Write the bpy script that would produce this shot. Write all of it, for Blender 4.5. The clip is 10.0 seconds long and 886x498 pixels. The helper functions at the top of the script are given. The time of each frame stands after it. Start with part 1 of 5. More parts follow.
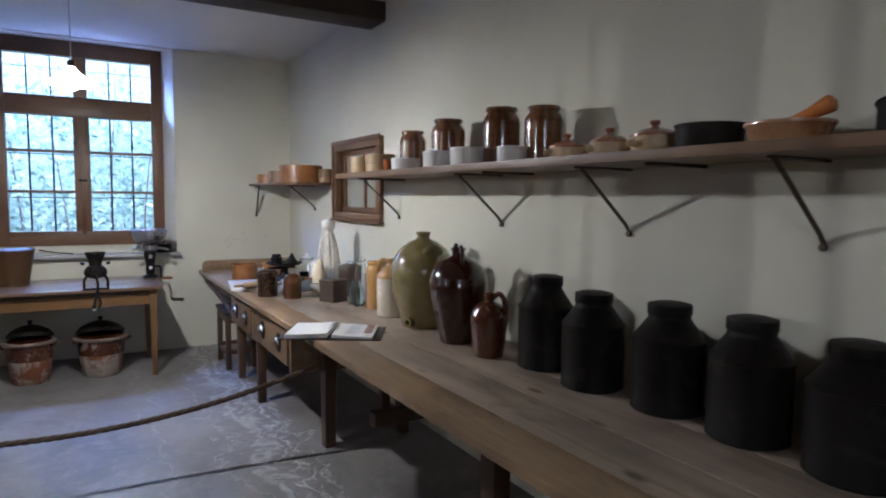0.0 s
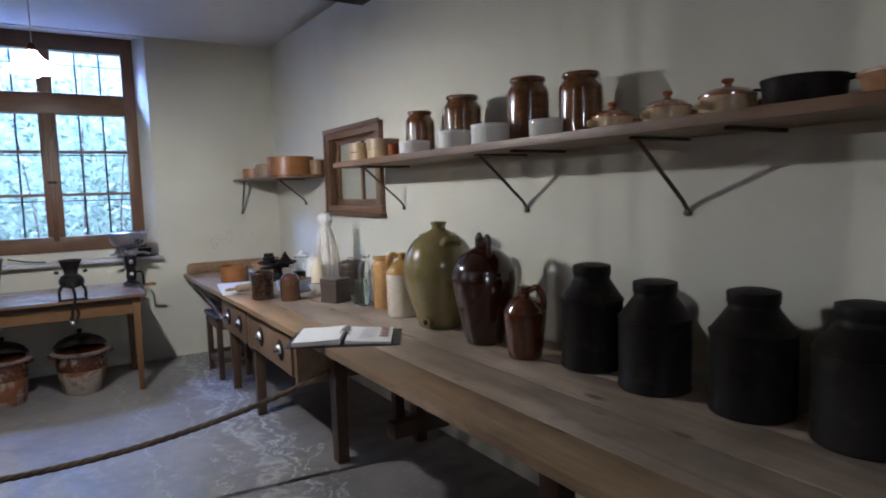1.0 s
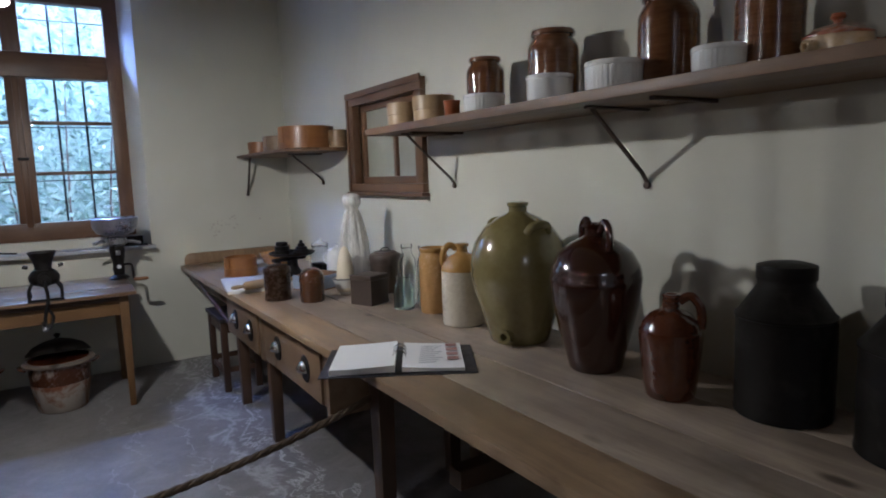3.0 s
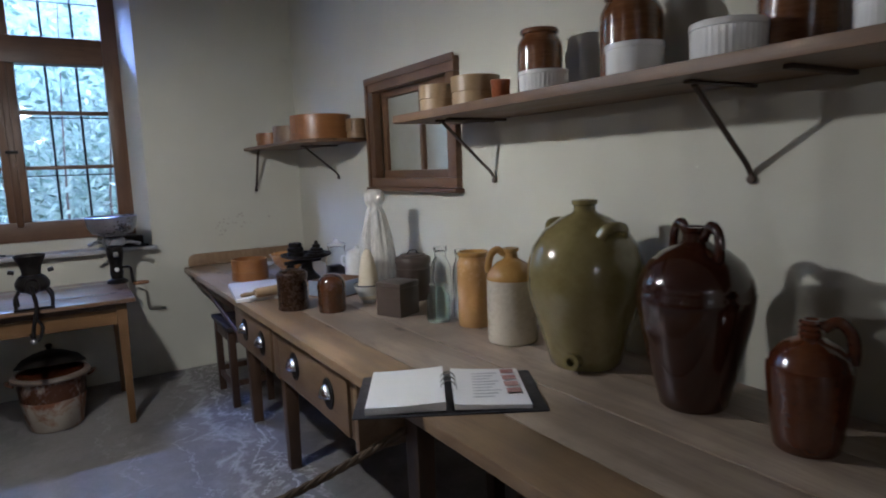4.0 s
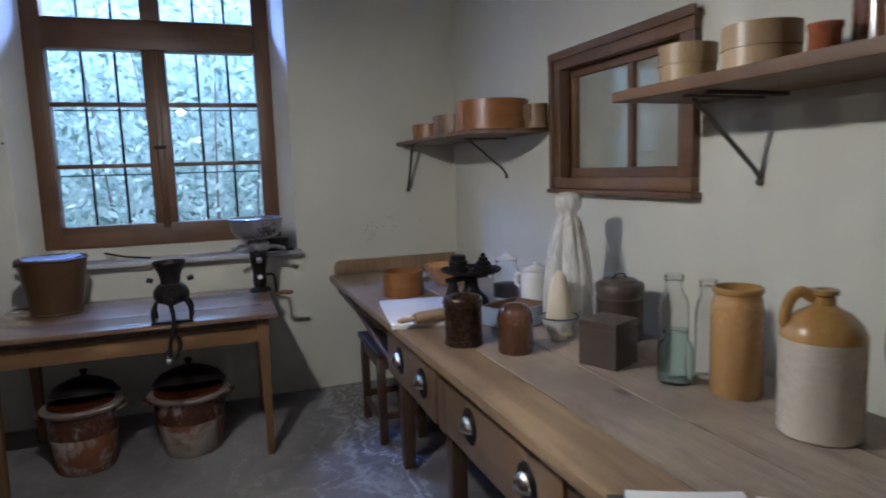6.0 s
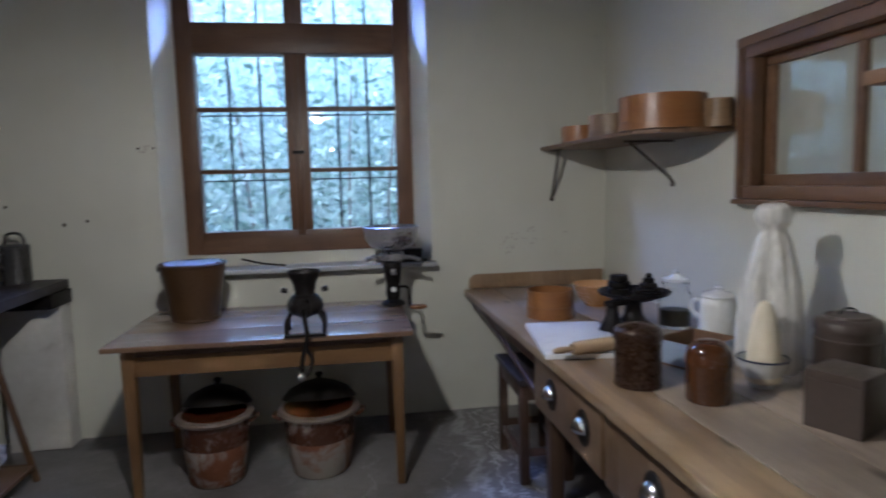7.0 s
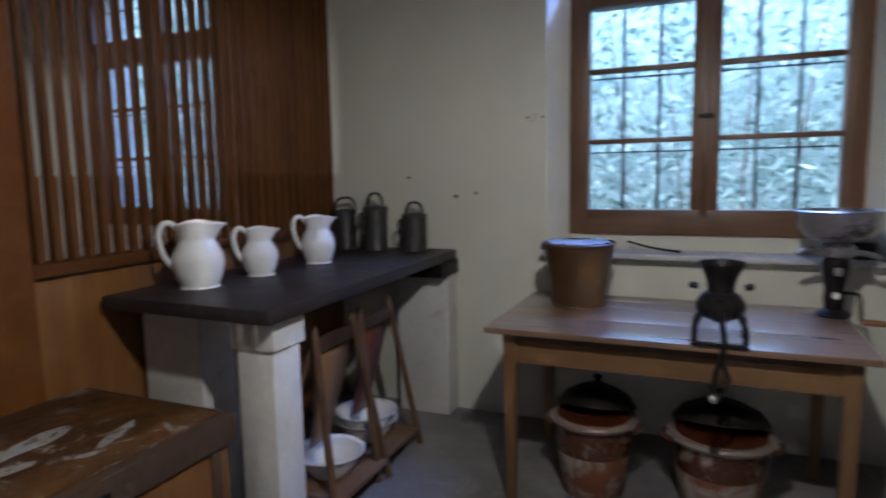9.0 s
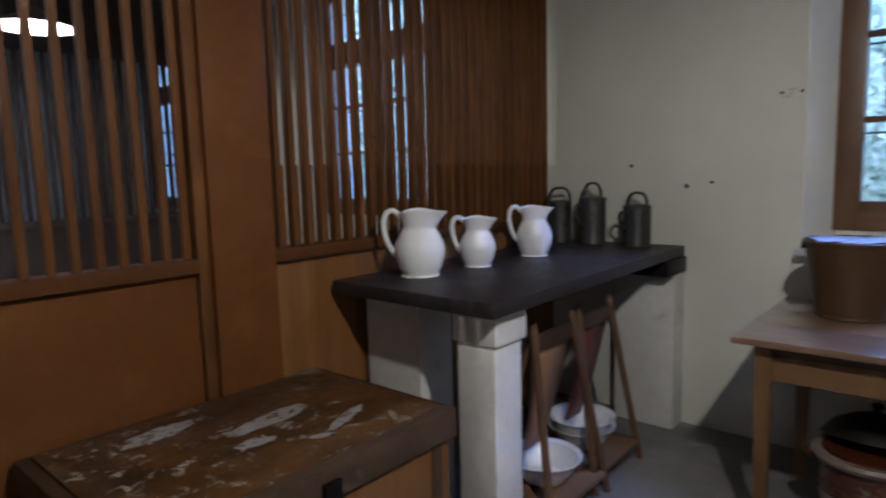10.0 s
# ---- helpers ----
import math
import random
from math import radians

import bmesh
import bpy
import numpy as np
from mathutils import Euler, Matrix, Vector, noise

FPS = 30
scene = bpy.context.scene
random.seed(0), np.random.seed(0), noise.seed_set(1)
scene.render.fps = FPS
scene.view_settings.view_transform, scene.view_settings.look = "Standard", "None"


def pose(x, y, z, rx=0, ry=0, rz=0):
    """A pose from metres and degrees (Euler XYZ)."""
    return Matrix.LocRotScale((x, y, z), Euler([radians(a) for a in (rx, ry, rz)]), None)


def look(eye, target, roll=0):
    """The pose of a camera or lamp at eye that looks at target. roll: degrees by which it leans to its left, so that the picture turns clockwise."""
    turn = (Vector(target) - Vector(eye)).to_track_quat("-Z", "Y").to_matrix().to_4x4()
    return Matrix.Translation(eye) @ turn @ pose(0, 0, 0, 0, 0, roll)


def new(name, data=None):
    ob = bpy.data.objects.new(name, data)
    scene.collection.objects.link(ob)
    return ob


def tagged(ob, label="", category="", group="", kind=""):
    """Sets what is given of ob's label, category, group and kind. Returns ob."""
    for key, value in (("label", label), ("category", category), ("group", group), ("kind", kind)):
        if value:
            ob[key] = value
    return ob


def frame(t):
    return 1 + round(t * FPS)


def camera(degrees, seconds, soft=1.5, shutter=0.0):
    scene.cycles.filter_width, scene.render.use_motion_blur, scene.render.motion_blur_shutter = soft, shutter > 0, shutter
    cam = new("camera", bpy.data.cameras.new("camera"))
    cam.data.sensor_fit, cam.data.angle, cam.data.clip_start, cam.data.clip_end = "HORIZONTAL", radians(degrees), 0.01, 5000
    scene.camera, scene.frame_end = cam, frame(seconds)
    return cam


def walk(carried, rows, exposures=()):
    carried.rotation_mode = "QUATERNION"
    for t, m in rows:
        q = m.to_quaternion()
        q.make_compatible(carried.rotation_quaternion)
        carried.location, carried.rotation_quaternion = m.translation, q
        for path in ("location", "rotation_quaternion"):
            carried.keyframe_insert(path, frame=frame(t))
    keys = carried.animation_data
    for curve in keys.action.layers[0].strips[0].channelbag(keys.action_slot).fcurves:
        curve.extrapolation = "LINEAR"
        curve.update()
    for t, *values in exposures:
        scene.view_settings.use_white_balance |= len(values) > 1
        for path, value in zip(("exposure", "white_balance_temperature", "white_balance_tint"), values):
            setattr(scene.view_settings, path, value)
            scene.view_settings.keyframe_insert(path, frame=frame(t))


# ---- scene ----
cam = camera(71.1, 10.0, 1.9, 0.5)
METRES, EYE, TILT, LEAN, TURN = 3.57, 1.482, 0.0, 0.0, -29.5
ROWS = [
    (0.0, 0.0, 0.0, 0.0, 0.05, -4.65, -0.63),
    (0.5, -0.02, 0.0422, -0.0068, 0.81, -5.3, -0.46),
    (1.0, -0.0539, 0.0921, -0.0083, -1.99, -5.41, 1.62),
    (1.5, -0.0752, 0.1436, -0.0127, -1.8, -6.27, 1.86),
    (2.0, -0.0957, 0.2085, -0.0156, -0.29, -6.3, 1.61),
    (3.5, -0.15, 0.3706, -0.0182, -2.07, -7.32, 1.71),
    (4.0, -0.1738, 0.4259, -0.0193, -1.78, -7.51, 2.07),
    (4.5, -0.1987, 0.4732, -0.0162, -2.91, -7.51, 3.3),
    (5.0, -0.2113, 0.5303, -0.0172, 0.99, -7.22, 2.2),
    (5.5, -0.2312, 0.5793, -0.0181, 6.41, -6.86, 1.11),
    (7.0, -0.3228, 0.7025, -0.0231, 21.07, -5.96, 1.45),
    (7.5, -0.3546, 0.7283, -0.0281, 29.32, -6.5, 0.97),
    (8.0, -0.3948, 0.7386, -0.0351, 35.06, -7.45, 2.05),
    (8.5, -0.4254, 0.7545, -0.0346, 41.48, -7.39, 2.4),
    (9.0, -0.4529, 0.78, -0.0367, 52.71, -6.87, 1.06),
    (9.5, -0.4801, 0.7832, -0.0417, 63.02, -7.03, 0.55),
    (10.0, -0.5108, 0.7745, -0.0457, 70.41, -6.86, 1.6),
]
BETWEEN = [(3.3, pose(0.1646, 1.3327, 1.4119, 82.82, 1.89, -31.9)), (5.7, pose(0.2919, 2.2785, 1.415, 82.98, 1.36, -21.47)),
           (6.8, pose(0.2500, 2.6845, 1.4140, 83.63, 1.9, -11.69))]
walk(cam, sorted([(t, pose(0, 0, EYE, TILT, LEAN, TURN) @ pose(METRES * x, METRES * y, METRES * z, 90 + pitch, roll, yaw)) for t, x, y, z, yaw, pitch, roll in ROWS] + BETWEEN, key=lambda row: row[0]),
     exposures=[(0.0, 5.18, 4940, 20), (2.0, 4.82, 4940, 20), (4.0, 4.46, 4940, 20), (7.5, 4.42, 4940, 20), (10.0, 4.6, 5080, 21)])

# ---- world and large lights ----
world = bpy.data.worlds.new("world")
scene.world = world
world.use_nodes = True
wn = world.node_tree.nodes
sky = wn.new("ShaderNodeTexSky")
sky.sky_type = "NISHITA"
sky.sun_disc = False
sky.sun_elevation = radians(66)
sky.sun_rotation = radians(215)
world.node_tree.links.new(sky.outputs[0], wn["Background"].inputs[0])
wn["Background"].inputs[1].default_value = 0.15


def lamp_bulb(name, place, watts, colour, radius=0.035):
    ob = new(name, bpy.data.lights.new(name, "POINT"))
    ob.data.energy, ob.data.color, ob.data.shadow_soft_size = watts, colour, radius
    ob.location = place
    return ob


LAMP = (-0.078, 4.05, 2.085)
LAMP_FAR = (-3.93, 4.43, 2.12)
LAMP_BACK = (-0.078, -0.9, 2.085)
LAMP_NEXT = (-3.93, 1.70, 2.12)
WARM = (1.0, 0.86, 0.57)
lamp_bulb("lamp_light", (LAMP[0], LAMP[1], LAMP[2] - 0.005), 3.0, WARM)
lamp_bulb("lamp_light", (LAMP_BACK[0], LAMP_BACK[1], LAMP_BACK[2] - 0.005), 0.20, WARM)
lamp_bulb("lamp_light", (LAMP_FAR[0], LAMP_FAR[1], LAMP_FAR[2] - 0.005), 0.5, WARM, 0.012)
lamp_bulb("lamp_light", (LAMP_NEXT[0], LAMP_NEXT[1], LAMP_NEXT[2] - 0.005), 2.7, WARM, 0.012)
# the sky's light under the head of the window's opening
skylight = new("sky_light", bpy.data.lights.new("sky_light", "AREA"))
skylight.data.shape, skylight.data.size, skylight.data.size_y = "RECTANGLE", 0.9, 0.06
skylight.data.energy, skylight.data.color = 3.0, (0.36, 0.50, 1.0)
skylight.matrix_world = look((-0.06, 6.725, 2.80), (-0.06, 4.2, 0.6))


# ---- materials ----
def node_mat(name):
    m = bpy.data.materials.new(name)
    m.use_nodes = True
    nt = m.node_tree
    return m, nt, nt.nodes["Principled BSDF"]


def socket(nt, node, key, value):
    if isinstance(value, bpy.types.NodeSocket):
        nt.links.new(value, node.inputs[key])
    else:
        node.inputs[key].default_value = value


def add(nt, kind, inputs=(), **props):
    n = nt.nodes.new(kind)
    for k, v in props.items():
        if k == "operation":
            n.operation = v
        elif k == "blend_type":
            n.blend_type = v
        elif k == "feature":
            n.feature = v
        elif k == "data_type":
            n.data_type = v
        elif k == "wave":
            n.wave_type = v
    for k, v in dict(inputs).items():
        socket(nt, n, k, v)
    return n


def coords(nt, stretch=(1, 1, 1), shift=True):
    tc = add(nt, "ShaderNodeTexCoord")
    mp = add(nt, "ShaderNodeMapping", {"Vector": tc.outputs["Object"], "Scale": stretch})
    if shift:
        info = add(nt, "ShaderNodeObjectInfo")
        mul = add(nt, "ShaderNodeMath", {0: info.outputs["Random"], 1: 37.0}, operation="MULTIPLY")
        nt.links.new(mul.outputs[0], mp.inputs["Location"])
    return mp.outputs[0]


def ramp(nt, fac, stops):
    r = add(nt, "ShaderNodeValToRGB", {"Fac": fac})
    els = r.color_ramp.elements
    while len(els) < len(stops):
        els.new(0.5)
    for e, (p, c) in zip(els, stops):
        e.position = p
        e.color = (*c, 1) if len(c) == 3 else c
    return r.outputs[0]


def noise_tex(nt, vec, scale, detail=6, rough=0.6, distort=0.0):
    return add(nt, "ShaderNodeTexNoise", {"Vector": vec, "Scale": scale, "Detail": detail, "Roughness": rough, "Distortion": distort}).outputs["Fac"]


def mix(nt, fac, a, b, blend="MIX"):
    n = add(nt, "ShaderNodeMix", data_type="RGBA", blend_type=blend)
    socket(nt, n, 0, fac)
    for k, v in ((6, a), (7, b)):
        socket(nt, n, k, (*v, 1) if isinstance(v, tuple) and len(v) == 3 else v)
    return n.outputs[2]


def band(nt, value, lo, hi):
    return add(nt, "ShaderNodeMapRange", {"Value": value, "From Min": lo, "From Max": hi}).outputs[0]


def bump(nt, bsdf, height, strength=0.3, dist=0.004):
    b = add(nt, "ShaderNodeBump", {"Height": height, "Strength": strength, "Distance": dist})
    nt.links.new(b.outputs[0], bsdf.inputs["Normal"])


def surf(name, c1, c2, scale=6.0, rough=0.5, metal=0.0, stretch=(1, 1, 1), bump_s=0.25, dist=0.002, fine=60.0, stain=None, stain_scale=3.0,
         stain_at=(0.55, 0.7), coat=0.0, rough_var=0.12, shift=True, spec=0.5):
    """A surface with two scales of colour change, a stain with its own shape, relief and uneven gloss."""
    m, nt, b = node_mat(name)
    vec = coords(nt, stretch, shift)
    big = noise_tex(nt, vec, scale, 5, 0.6, 0.3)
    small = noise_tex(nt, vec, fine, 4, 0.7)
    both = add(nt, "ShaderNodeMath", {0: big, 1: small}, operation="ADD").outputs[0]
    col = mix(nt, band(nt, both, 0.7, 1.3), c1, c2)
    if stain:
        s = noise_tex(nt, coords(nt, (1, 1, 1), shift), stain_scale, 8, 0.65, 0.6)
        col = mix(nt, band(nt, s, *stain_at), col, stain)
    nt.links.new(col, b.inputs["Base Color"])
    rg = add(nt, "ShaderNodeMapRange", {"Value": both, "From Min": 0.7, "From Max": 1.3, "To Min": max(0.03, rough - rough_var), "To Max": min(1, rough + rough_var)})
    nt.links.new(rg.outputs[0], b.inputs["Roughness"])
    b.inputs["Metallic"].default_value = metal
    b.inputs["Coat Weight"].default_value = coat
    b.inputs["Coat Roughness"].default_value = 0.08
    b.inputs["Specular IOR Level"].default_value = spec
    bump(nt, b, both, bump_s, dist)
    return m


def wood(name, c1, c2, axis="y", rough=0.45, dark=(0.03, 0.018, 0.01), grain=9.0, knots=True, stain=None, stain_at=(0.5, 0.75), coat=0.0, bump_s=0.3):
    """Planed boards with the grain along one axis, darker growth lines and a few knots."""
    m, nt, b = node_mat(name)
    st = {"x": (0.09, 1, 1), "y": (1, 0.09, 1), "z": (1, 1, 0.09)}[axis]
    vec = coords(nt, st)
    g = noise_tex(nt, vec, grain, 7, 0.62, 1.2)
    fine = noise_tex(nt, vec, grain * 12, 4, 0.7)
    col = mix(nt, band(nt, g, 0.33, 0.68), c1, c2)
    lines = band(nt, fine, 0.55, 0.75)
    col = mix(nt, add(nt, "ShaderNodeMath", {0: lines, 1: 0.35}, operation="MULTIPLY").outputs[0], col, dark)
    wide = noise_tex(nt, coords(nt), 2.2, 5, 0.6)
    col = mix(nt, band(nt, wide, 0.45, 0.85), col, tuple(0.55 * v for v in c1))
    if knots:
        kst = {"x": (0.45, 1, 1), "y": (1, 0.45, 1), "z": (1, 1, 0.45)}[axis]
        v = add(nt, "ShaderNodeTexVoronoi", {"Vector": coords(nt, kst), "Scale": 5.0})
        col = mix(nt, add(nt, "ShaderNodeMapRange", {"Value": v.outputs["Distance"], "From Min": 0.05, "From Max": 0.12, "To Min": 0.8, "To Max": 0.0}).outputs[0], col, dark)
    if stain:
        s = noise_tex(nt, coords(nt, tuple(min(1, 3 * v) for v in st)), 5.5, 8, 0.72, 0.5)
        col = mix(nt, band(nt, s, *stain_at), col, stain)
    info = add(nt, "ShaderNodeObjectInfo")
    hs = add(nt, "ShaderNodeHueSaturation", {"Color": col, "Value": add(nt, "ShaderNodeMapRange", {"Value": info.outputs["Random"], "To Min": 0.85, "To Max": 1.15}).outputs[0]})
    nt.links.new(hs.outputs[0], b.inputs["Base Color"])
    nt.links.new(add(nt, "ShaderNodeMapRange", {"Value": g, "From Min": 0.3, "From Max": 0.7, "To Min": rough - 0.1, "To Max": rough + 0.12}).outputs[0], b.inputs["Roughness"])
    b.inputs["Coat Weight"].default_value = coat
    b.inputs["Coat Roughness"].default_value = 0.36
    bump(nt, b, fine, bump_s, 0.0015)
    return m


def plaster(name, base, patch, rough=0.85):
    m, nt, b = node_mat(name)
    vec = coords(nt, (1, 1, 1), False)
    big = noise_tex(nt, vec, 0.9, 6, 0.55, 0.4)
    mid = noise_tex(nt, vec, 7, 6, 0.65)
    fine = noise_tex(nt, vec, 90, 4, 0.6)
    col = mix(nt, band(nt, big, 0.35, 0.7), base, patch)
    spots = noise_tex(nt, vec, 2.3, 10, 0.75, 0.8)
    col = mix(nt, add(nt, "ShaderNodeMath", {0: band(nt, spots, 0.66, 0.74), 1: 0.35}, operation="MULTIPLY").outputs[0], col, (0.36, 0.34, 0.295))
    nt.links.new(col, b.inputs["Base Color"])
    b.inputs["Roughness"].default_value = rough
    h = add(nt, "ShaderNodeMath", {0: mid, 1: add(nt, "ShaderNodeMath", {0: fine, 1: 0.25}, operation="MULTIPLY").outputs[0]}, operation="ADD").outputs[0]
    bump(nt, b, h, 0.35, 0.006)
    return m


def concrete(name):
    """A worn cement floor: cloudy greys, pale salt lines that wander, old seams."""
    m, nt, b = node_mat(name)
    vec = coords(nt, (1, 1, 1), False)
    big = noise_tex(nt, vec, 1.4, 8, 0.65, 0.8)
    mid = noise_tex(nt, vec, 6, 8, 0.7, 0.4)
    fine = noise_tex(nt, vec, 70, 4, 0.7)
    col = mix(nt, band(nt, big, 0.3, 0.7), (0.105, 0.097, 0.093), (0.225, 0.210, 0.200))
    col = mix(nt, band(nt, mid, 0.5, 0.75), col, (0.27, 0.257, 0.25))
    col = mix(nt, add(nt, "ShaderNodeMath", {0: band(nt, fine, 0.5, 0.75), 1: 0.4}, operation="MULTIPLY").outputs[0], col, (0.07, 0.064, 0.06))
    sep = add(nt, "ShaderNodeSeparateXYZ", {0: vec})
    wob = noise_tex(nt, vec, 2.6, 8, 0.7, 0.5)
    line = add(nt, "ShaderNodeMath", {0: sep.outputs[0], 1: add(nt, "ShaderNodeMath", {0: wob, 1: 0.9}, operation="MULTIPLY").outputs[0]}, operation="ADD").outputs[0]
    for at, wide, amount in ((1.40, 0.020, 0.9), (1.27, 0.06, 0.5), (1.50, 0.014, 0.8), (1.08, 0.012, 0.5), (0.75, 0.012, 0.35)):
        off = add(nt, "ShaderNodeMath", {0: line, 1: at}, operation="SUBTRACT").outputs[0]
        off = add(nt, "ShaderNodeMath", {0: off}, operation="ABSOLUTE").outputs[0]
        f = add(nt, "ShaderNodeMapRange", {"Value": off, "From Min": 0.0, "From Max": wide, "To Min": amount, "To Max": 0.0}).outputs[0]
        f = add(nt, "ShaderNodeMath", {0: f, 1: band(nt, mid, 0.30, 0.50)}, operation="MULTIPLY").outputs[0]
        col = mix(nt, f, col, (0.55, 0.54, 0.525))
    nt.links.new(col, b.inputs["Base Color"])
    nt.links.new(add(nt, "ShaderNodeMapRange", {"Value": mid, "From Min": 0.3, "From Max": 0.7, "To Min": 0.34, "To Max": 0.62}).outputs[0], b.inputs["Roughness"])
    bump(nt, b, mid, 0.35, 0.006)
    return m


def glass(name, colour, rough=0.02):
    m, nt, b = node_mat(name)
    b.inputs["Base Color"].default_value = (*colour, 1)
    b.inputs["Transmission Weight"].default_value = 1
    b.inputs["Roughness"].default_value = rough
    b.inputs["IOR"].default_value = 1.45
    return m


def glow(name, colour, strength):
    m, nt, b = node_mat(name)
    b.inputs["Base Color"].default_value = (*colour, 1)
    b.inputs["Emission Color"].default_value = (*colour, 1)
    b.inputs["Emission Strength"].default_value = strength
    return m


PLASTER = plaster("plaster", (0.635, 0.622, 0.525), (0.575, 0.562, 0.468))
CEILING = plaster("ceiling_plaster", (0.62, 0.605, 0.555), (0.57, 0.553, 0.505))
WHITEWASH = surf("whitewash", (0.666, 0.648, 0.594), (0.558, 0.54, 0.486), 3, 0.8, bump_s=0.35, dist=0.006, fine=25, stain=(0.405, 0.378, 0.324), stain_at=(0.62, 0.75))
FLOOR = concrete("cement_floor")
BENCH = wood("bench_pine", (0.225, 0.175, 0.128), (0.40, 0.325, 0.245), "y", 0.46, grain=14.0, stain=(0.10, 0.070, 0.046), stain_at=(0.56, 0.74), coat=0.25, bump_s=0.5)
BENCH_FRONT = wood("worn_front_pine", (0.17, 0.108, 0.055), (0.34, 0.235, 0.132), "y", 0.42, grain=14.0, stain=(0.09, 0.054, 0.028), stain_at=(0.56, 0.76), coat=0.3, bump_s=0.5)
BENCH_EDGE = wood("bench_edge_pine", (0.225, 0.143, 0.075), (0.33, 0.225, 0.128), "y", 0.4)
LEG = wood("stained_leg", (0.054, 0.03, 0.0168), (0.09, 0.051, 0.027), "z", 0.45, knots=False)
DRAWER = wood("drawer_pine", (0.145, 0.0893, 0.0474), (0.212, 0.14, 0.0781), "y", 0.42)
SHELF = wood("shelf_board", (0.13, 0.070, 0.032), (0.20, 0.115, 0.056), "y", 0.5)
TABLE_TOP = wood("table_top_wood", (0.175, 0.105, 0.057), (0.245, 0.152, 0.083), "x", 0.33, dark=(0.06, 0.032, 0.016), knots=False, coat=1.0, bump_s=0.15)
TABLE_TOP.node_tree.nodes["Principled BSDF"].inputs["Coat Roughness"].default_value = 0.27
TABLE = wood("table_leg_wood", (0.150, 0.080, 0.028), (0.200, 0.110, 0.040), "z", 0.42, knots=False)
TABLE_X = wood("table_apron_wood", (0.150, 0.080, 0.028), (0.200, 0.110, 0.040), "x", 0.42, knots=False)
FRAME = wood("window_wood", (0.119, 0.0595, 0.028), (0.175, 0.0945, 0.0455), "z", 0.42, knots=False)
FRAME_X = wood("window_wood_across", (0.119, 0.0595, 0.028), (0.175, 0.0945, 0.0455), "x", 0.42, knots=False)
HATCH = wood("hatch_wood", (0.133, 0.07, 0.035), (0.189, 0.108, 0.056), "y", 0.4, knots=False)
BROWN_PAINT = surf("brown_paint", (0.135, 0.050, 0.010), (0.108, 0.039, 0.008), 2, 0.45, bump_s=0.15, fine=30, stain=(0.165, 0.068, 0.018), stain_at=(0.55, 0.8), spec=0.12)
RAILPAINT = surf("matt_brown_paint", (0.10, 0.042, 0.013), (0.08, 0.032, 0.010), 4, 0.85, spec=0.08)
SLAT = wood("slat_wood", (0.105, 0.041, 0.010), (0.15, 0.064, 0.017), "z", 0.55, knots=False)
SLAT.node_tree.nodes["Principled BSDF"].inputs["Specular IOR Level"].default_value = 0.15
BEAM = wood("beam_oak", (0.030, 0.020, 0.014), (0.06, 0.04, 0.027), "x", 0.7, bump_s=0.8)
STOOL = wood("stool_wood", (0.042, 0.0228, 0.0132), (0.072, 0.039, 0.0228), "z", 0.4, knots=False)
SLATE = surf("slate", (0.022, 0.018, 0.018), (0.042, 0.035, 0.034), 3, 0.42, bump_s=0.3, fine=35, stain=(0.049, 0.0434, 0.0406), stain_at=(0.6, 0.8), spec=0.22)
SILLSTONE = surf("sill_stone", (0.36, 0.36, 0.36), (0.48, 0.48, 0.47), 4, 0.4, bump_s=0.2, fine=50, stain=(0.25, 0.24, 0.23), stain_at=(0.58, 0.75))
IRON = surf("black_iron", (0.0126, 0.0112, 0.0105), (0.028, 0.0245, 0.0224), 12, 0.45, 0.6, bump_s=0.3, fine=90, spec=0.22)
RUST = surf("bracket_iron", (0.05, 0.038, 0.03), (0.10, 0.07, 0.05), 14, 0.6, 0.3, bump_s=0.4, fine=120)
BLACKTIN = surf("japanned_tin", (0.007, 0.006, 0.005), (0.014, 0.012, 0.010), 7, 0.5, 0.0, bump_s=0.2, fine=70, stain=(0.03, 0.027, 0.022), stain_scale=9, stain_at=(0.55, 0.75), spec=0.12)
GREYTIN = surf("grey_tin", (0.045, 0.0432, 0.0408), (0.084, 0.081, 0.075), 6, 0.45, 0.5, bump_s=0.3, fine=60, stain=(0.027, 0.024, 0.0216), stain_scale=12, spec=0.22)
STEEL = surf("dull_steel", (0.30, 0.30, 0.31), (0.45, 0.45, 0.46), 9, 0.32, 0.9, bump_s=0.15, fine=80)
CHROME = surf("bright_steel", (0.55, 0.55, 0.56), (0.7, 0.7, 0.7), 9, 0.18, 1.0, bump_s=0.1, fine=80, rough_var=0.06)
OLIVE = surf("olive_glaze", (0.18, 0.149, 0.054), (0.23, 0.194, 0.0792), 5, 0.16, bump_s=0.1, fine=40, coat=0.7, stain=(0.135, 0.104, 0.036), stain_at=(0.6, 0.8), rough_var=0.05)
BROWN = surf("treacle_glaze", (0.018, 0.0045, 0.0022), (0.036, 0.0095, 0.004), 4, 0.15, bump_s=0.08, fine=40, coat=0.6, rough_var=0.04)
RUSSET = surf("russet_glaze", (0.048, 0.0125, 0.0045), (0.088, 0.026, 0.0085), 5, 0.16, bump_s=0.1, fine=50, coat=0.7, rough_var=0.05)
JARGLAZE = surf("salt_glaze", (0.099, 0.0378, 0.0135), (0.18, 0.0792, 0.0288), 6, 0.16, stretch=(1, 1, 6), bump_s=0.35, fine=22, coat=0.7, rough_var=0.05)
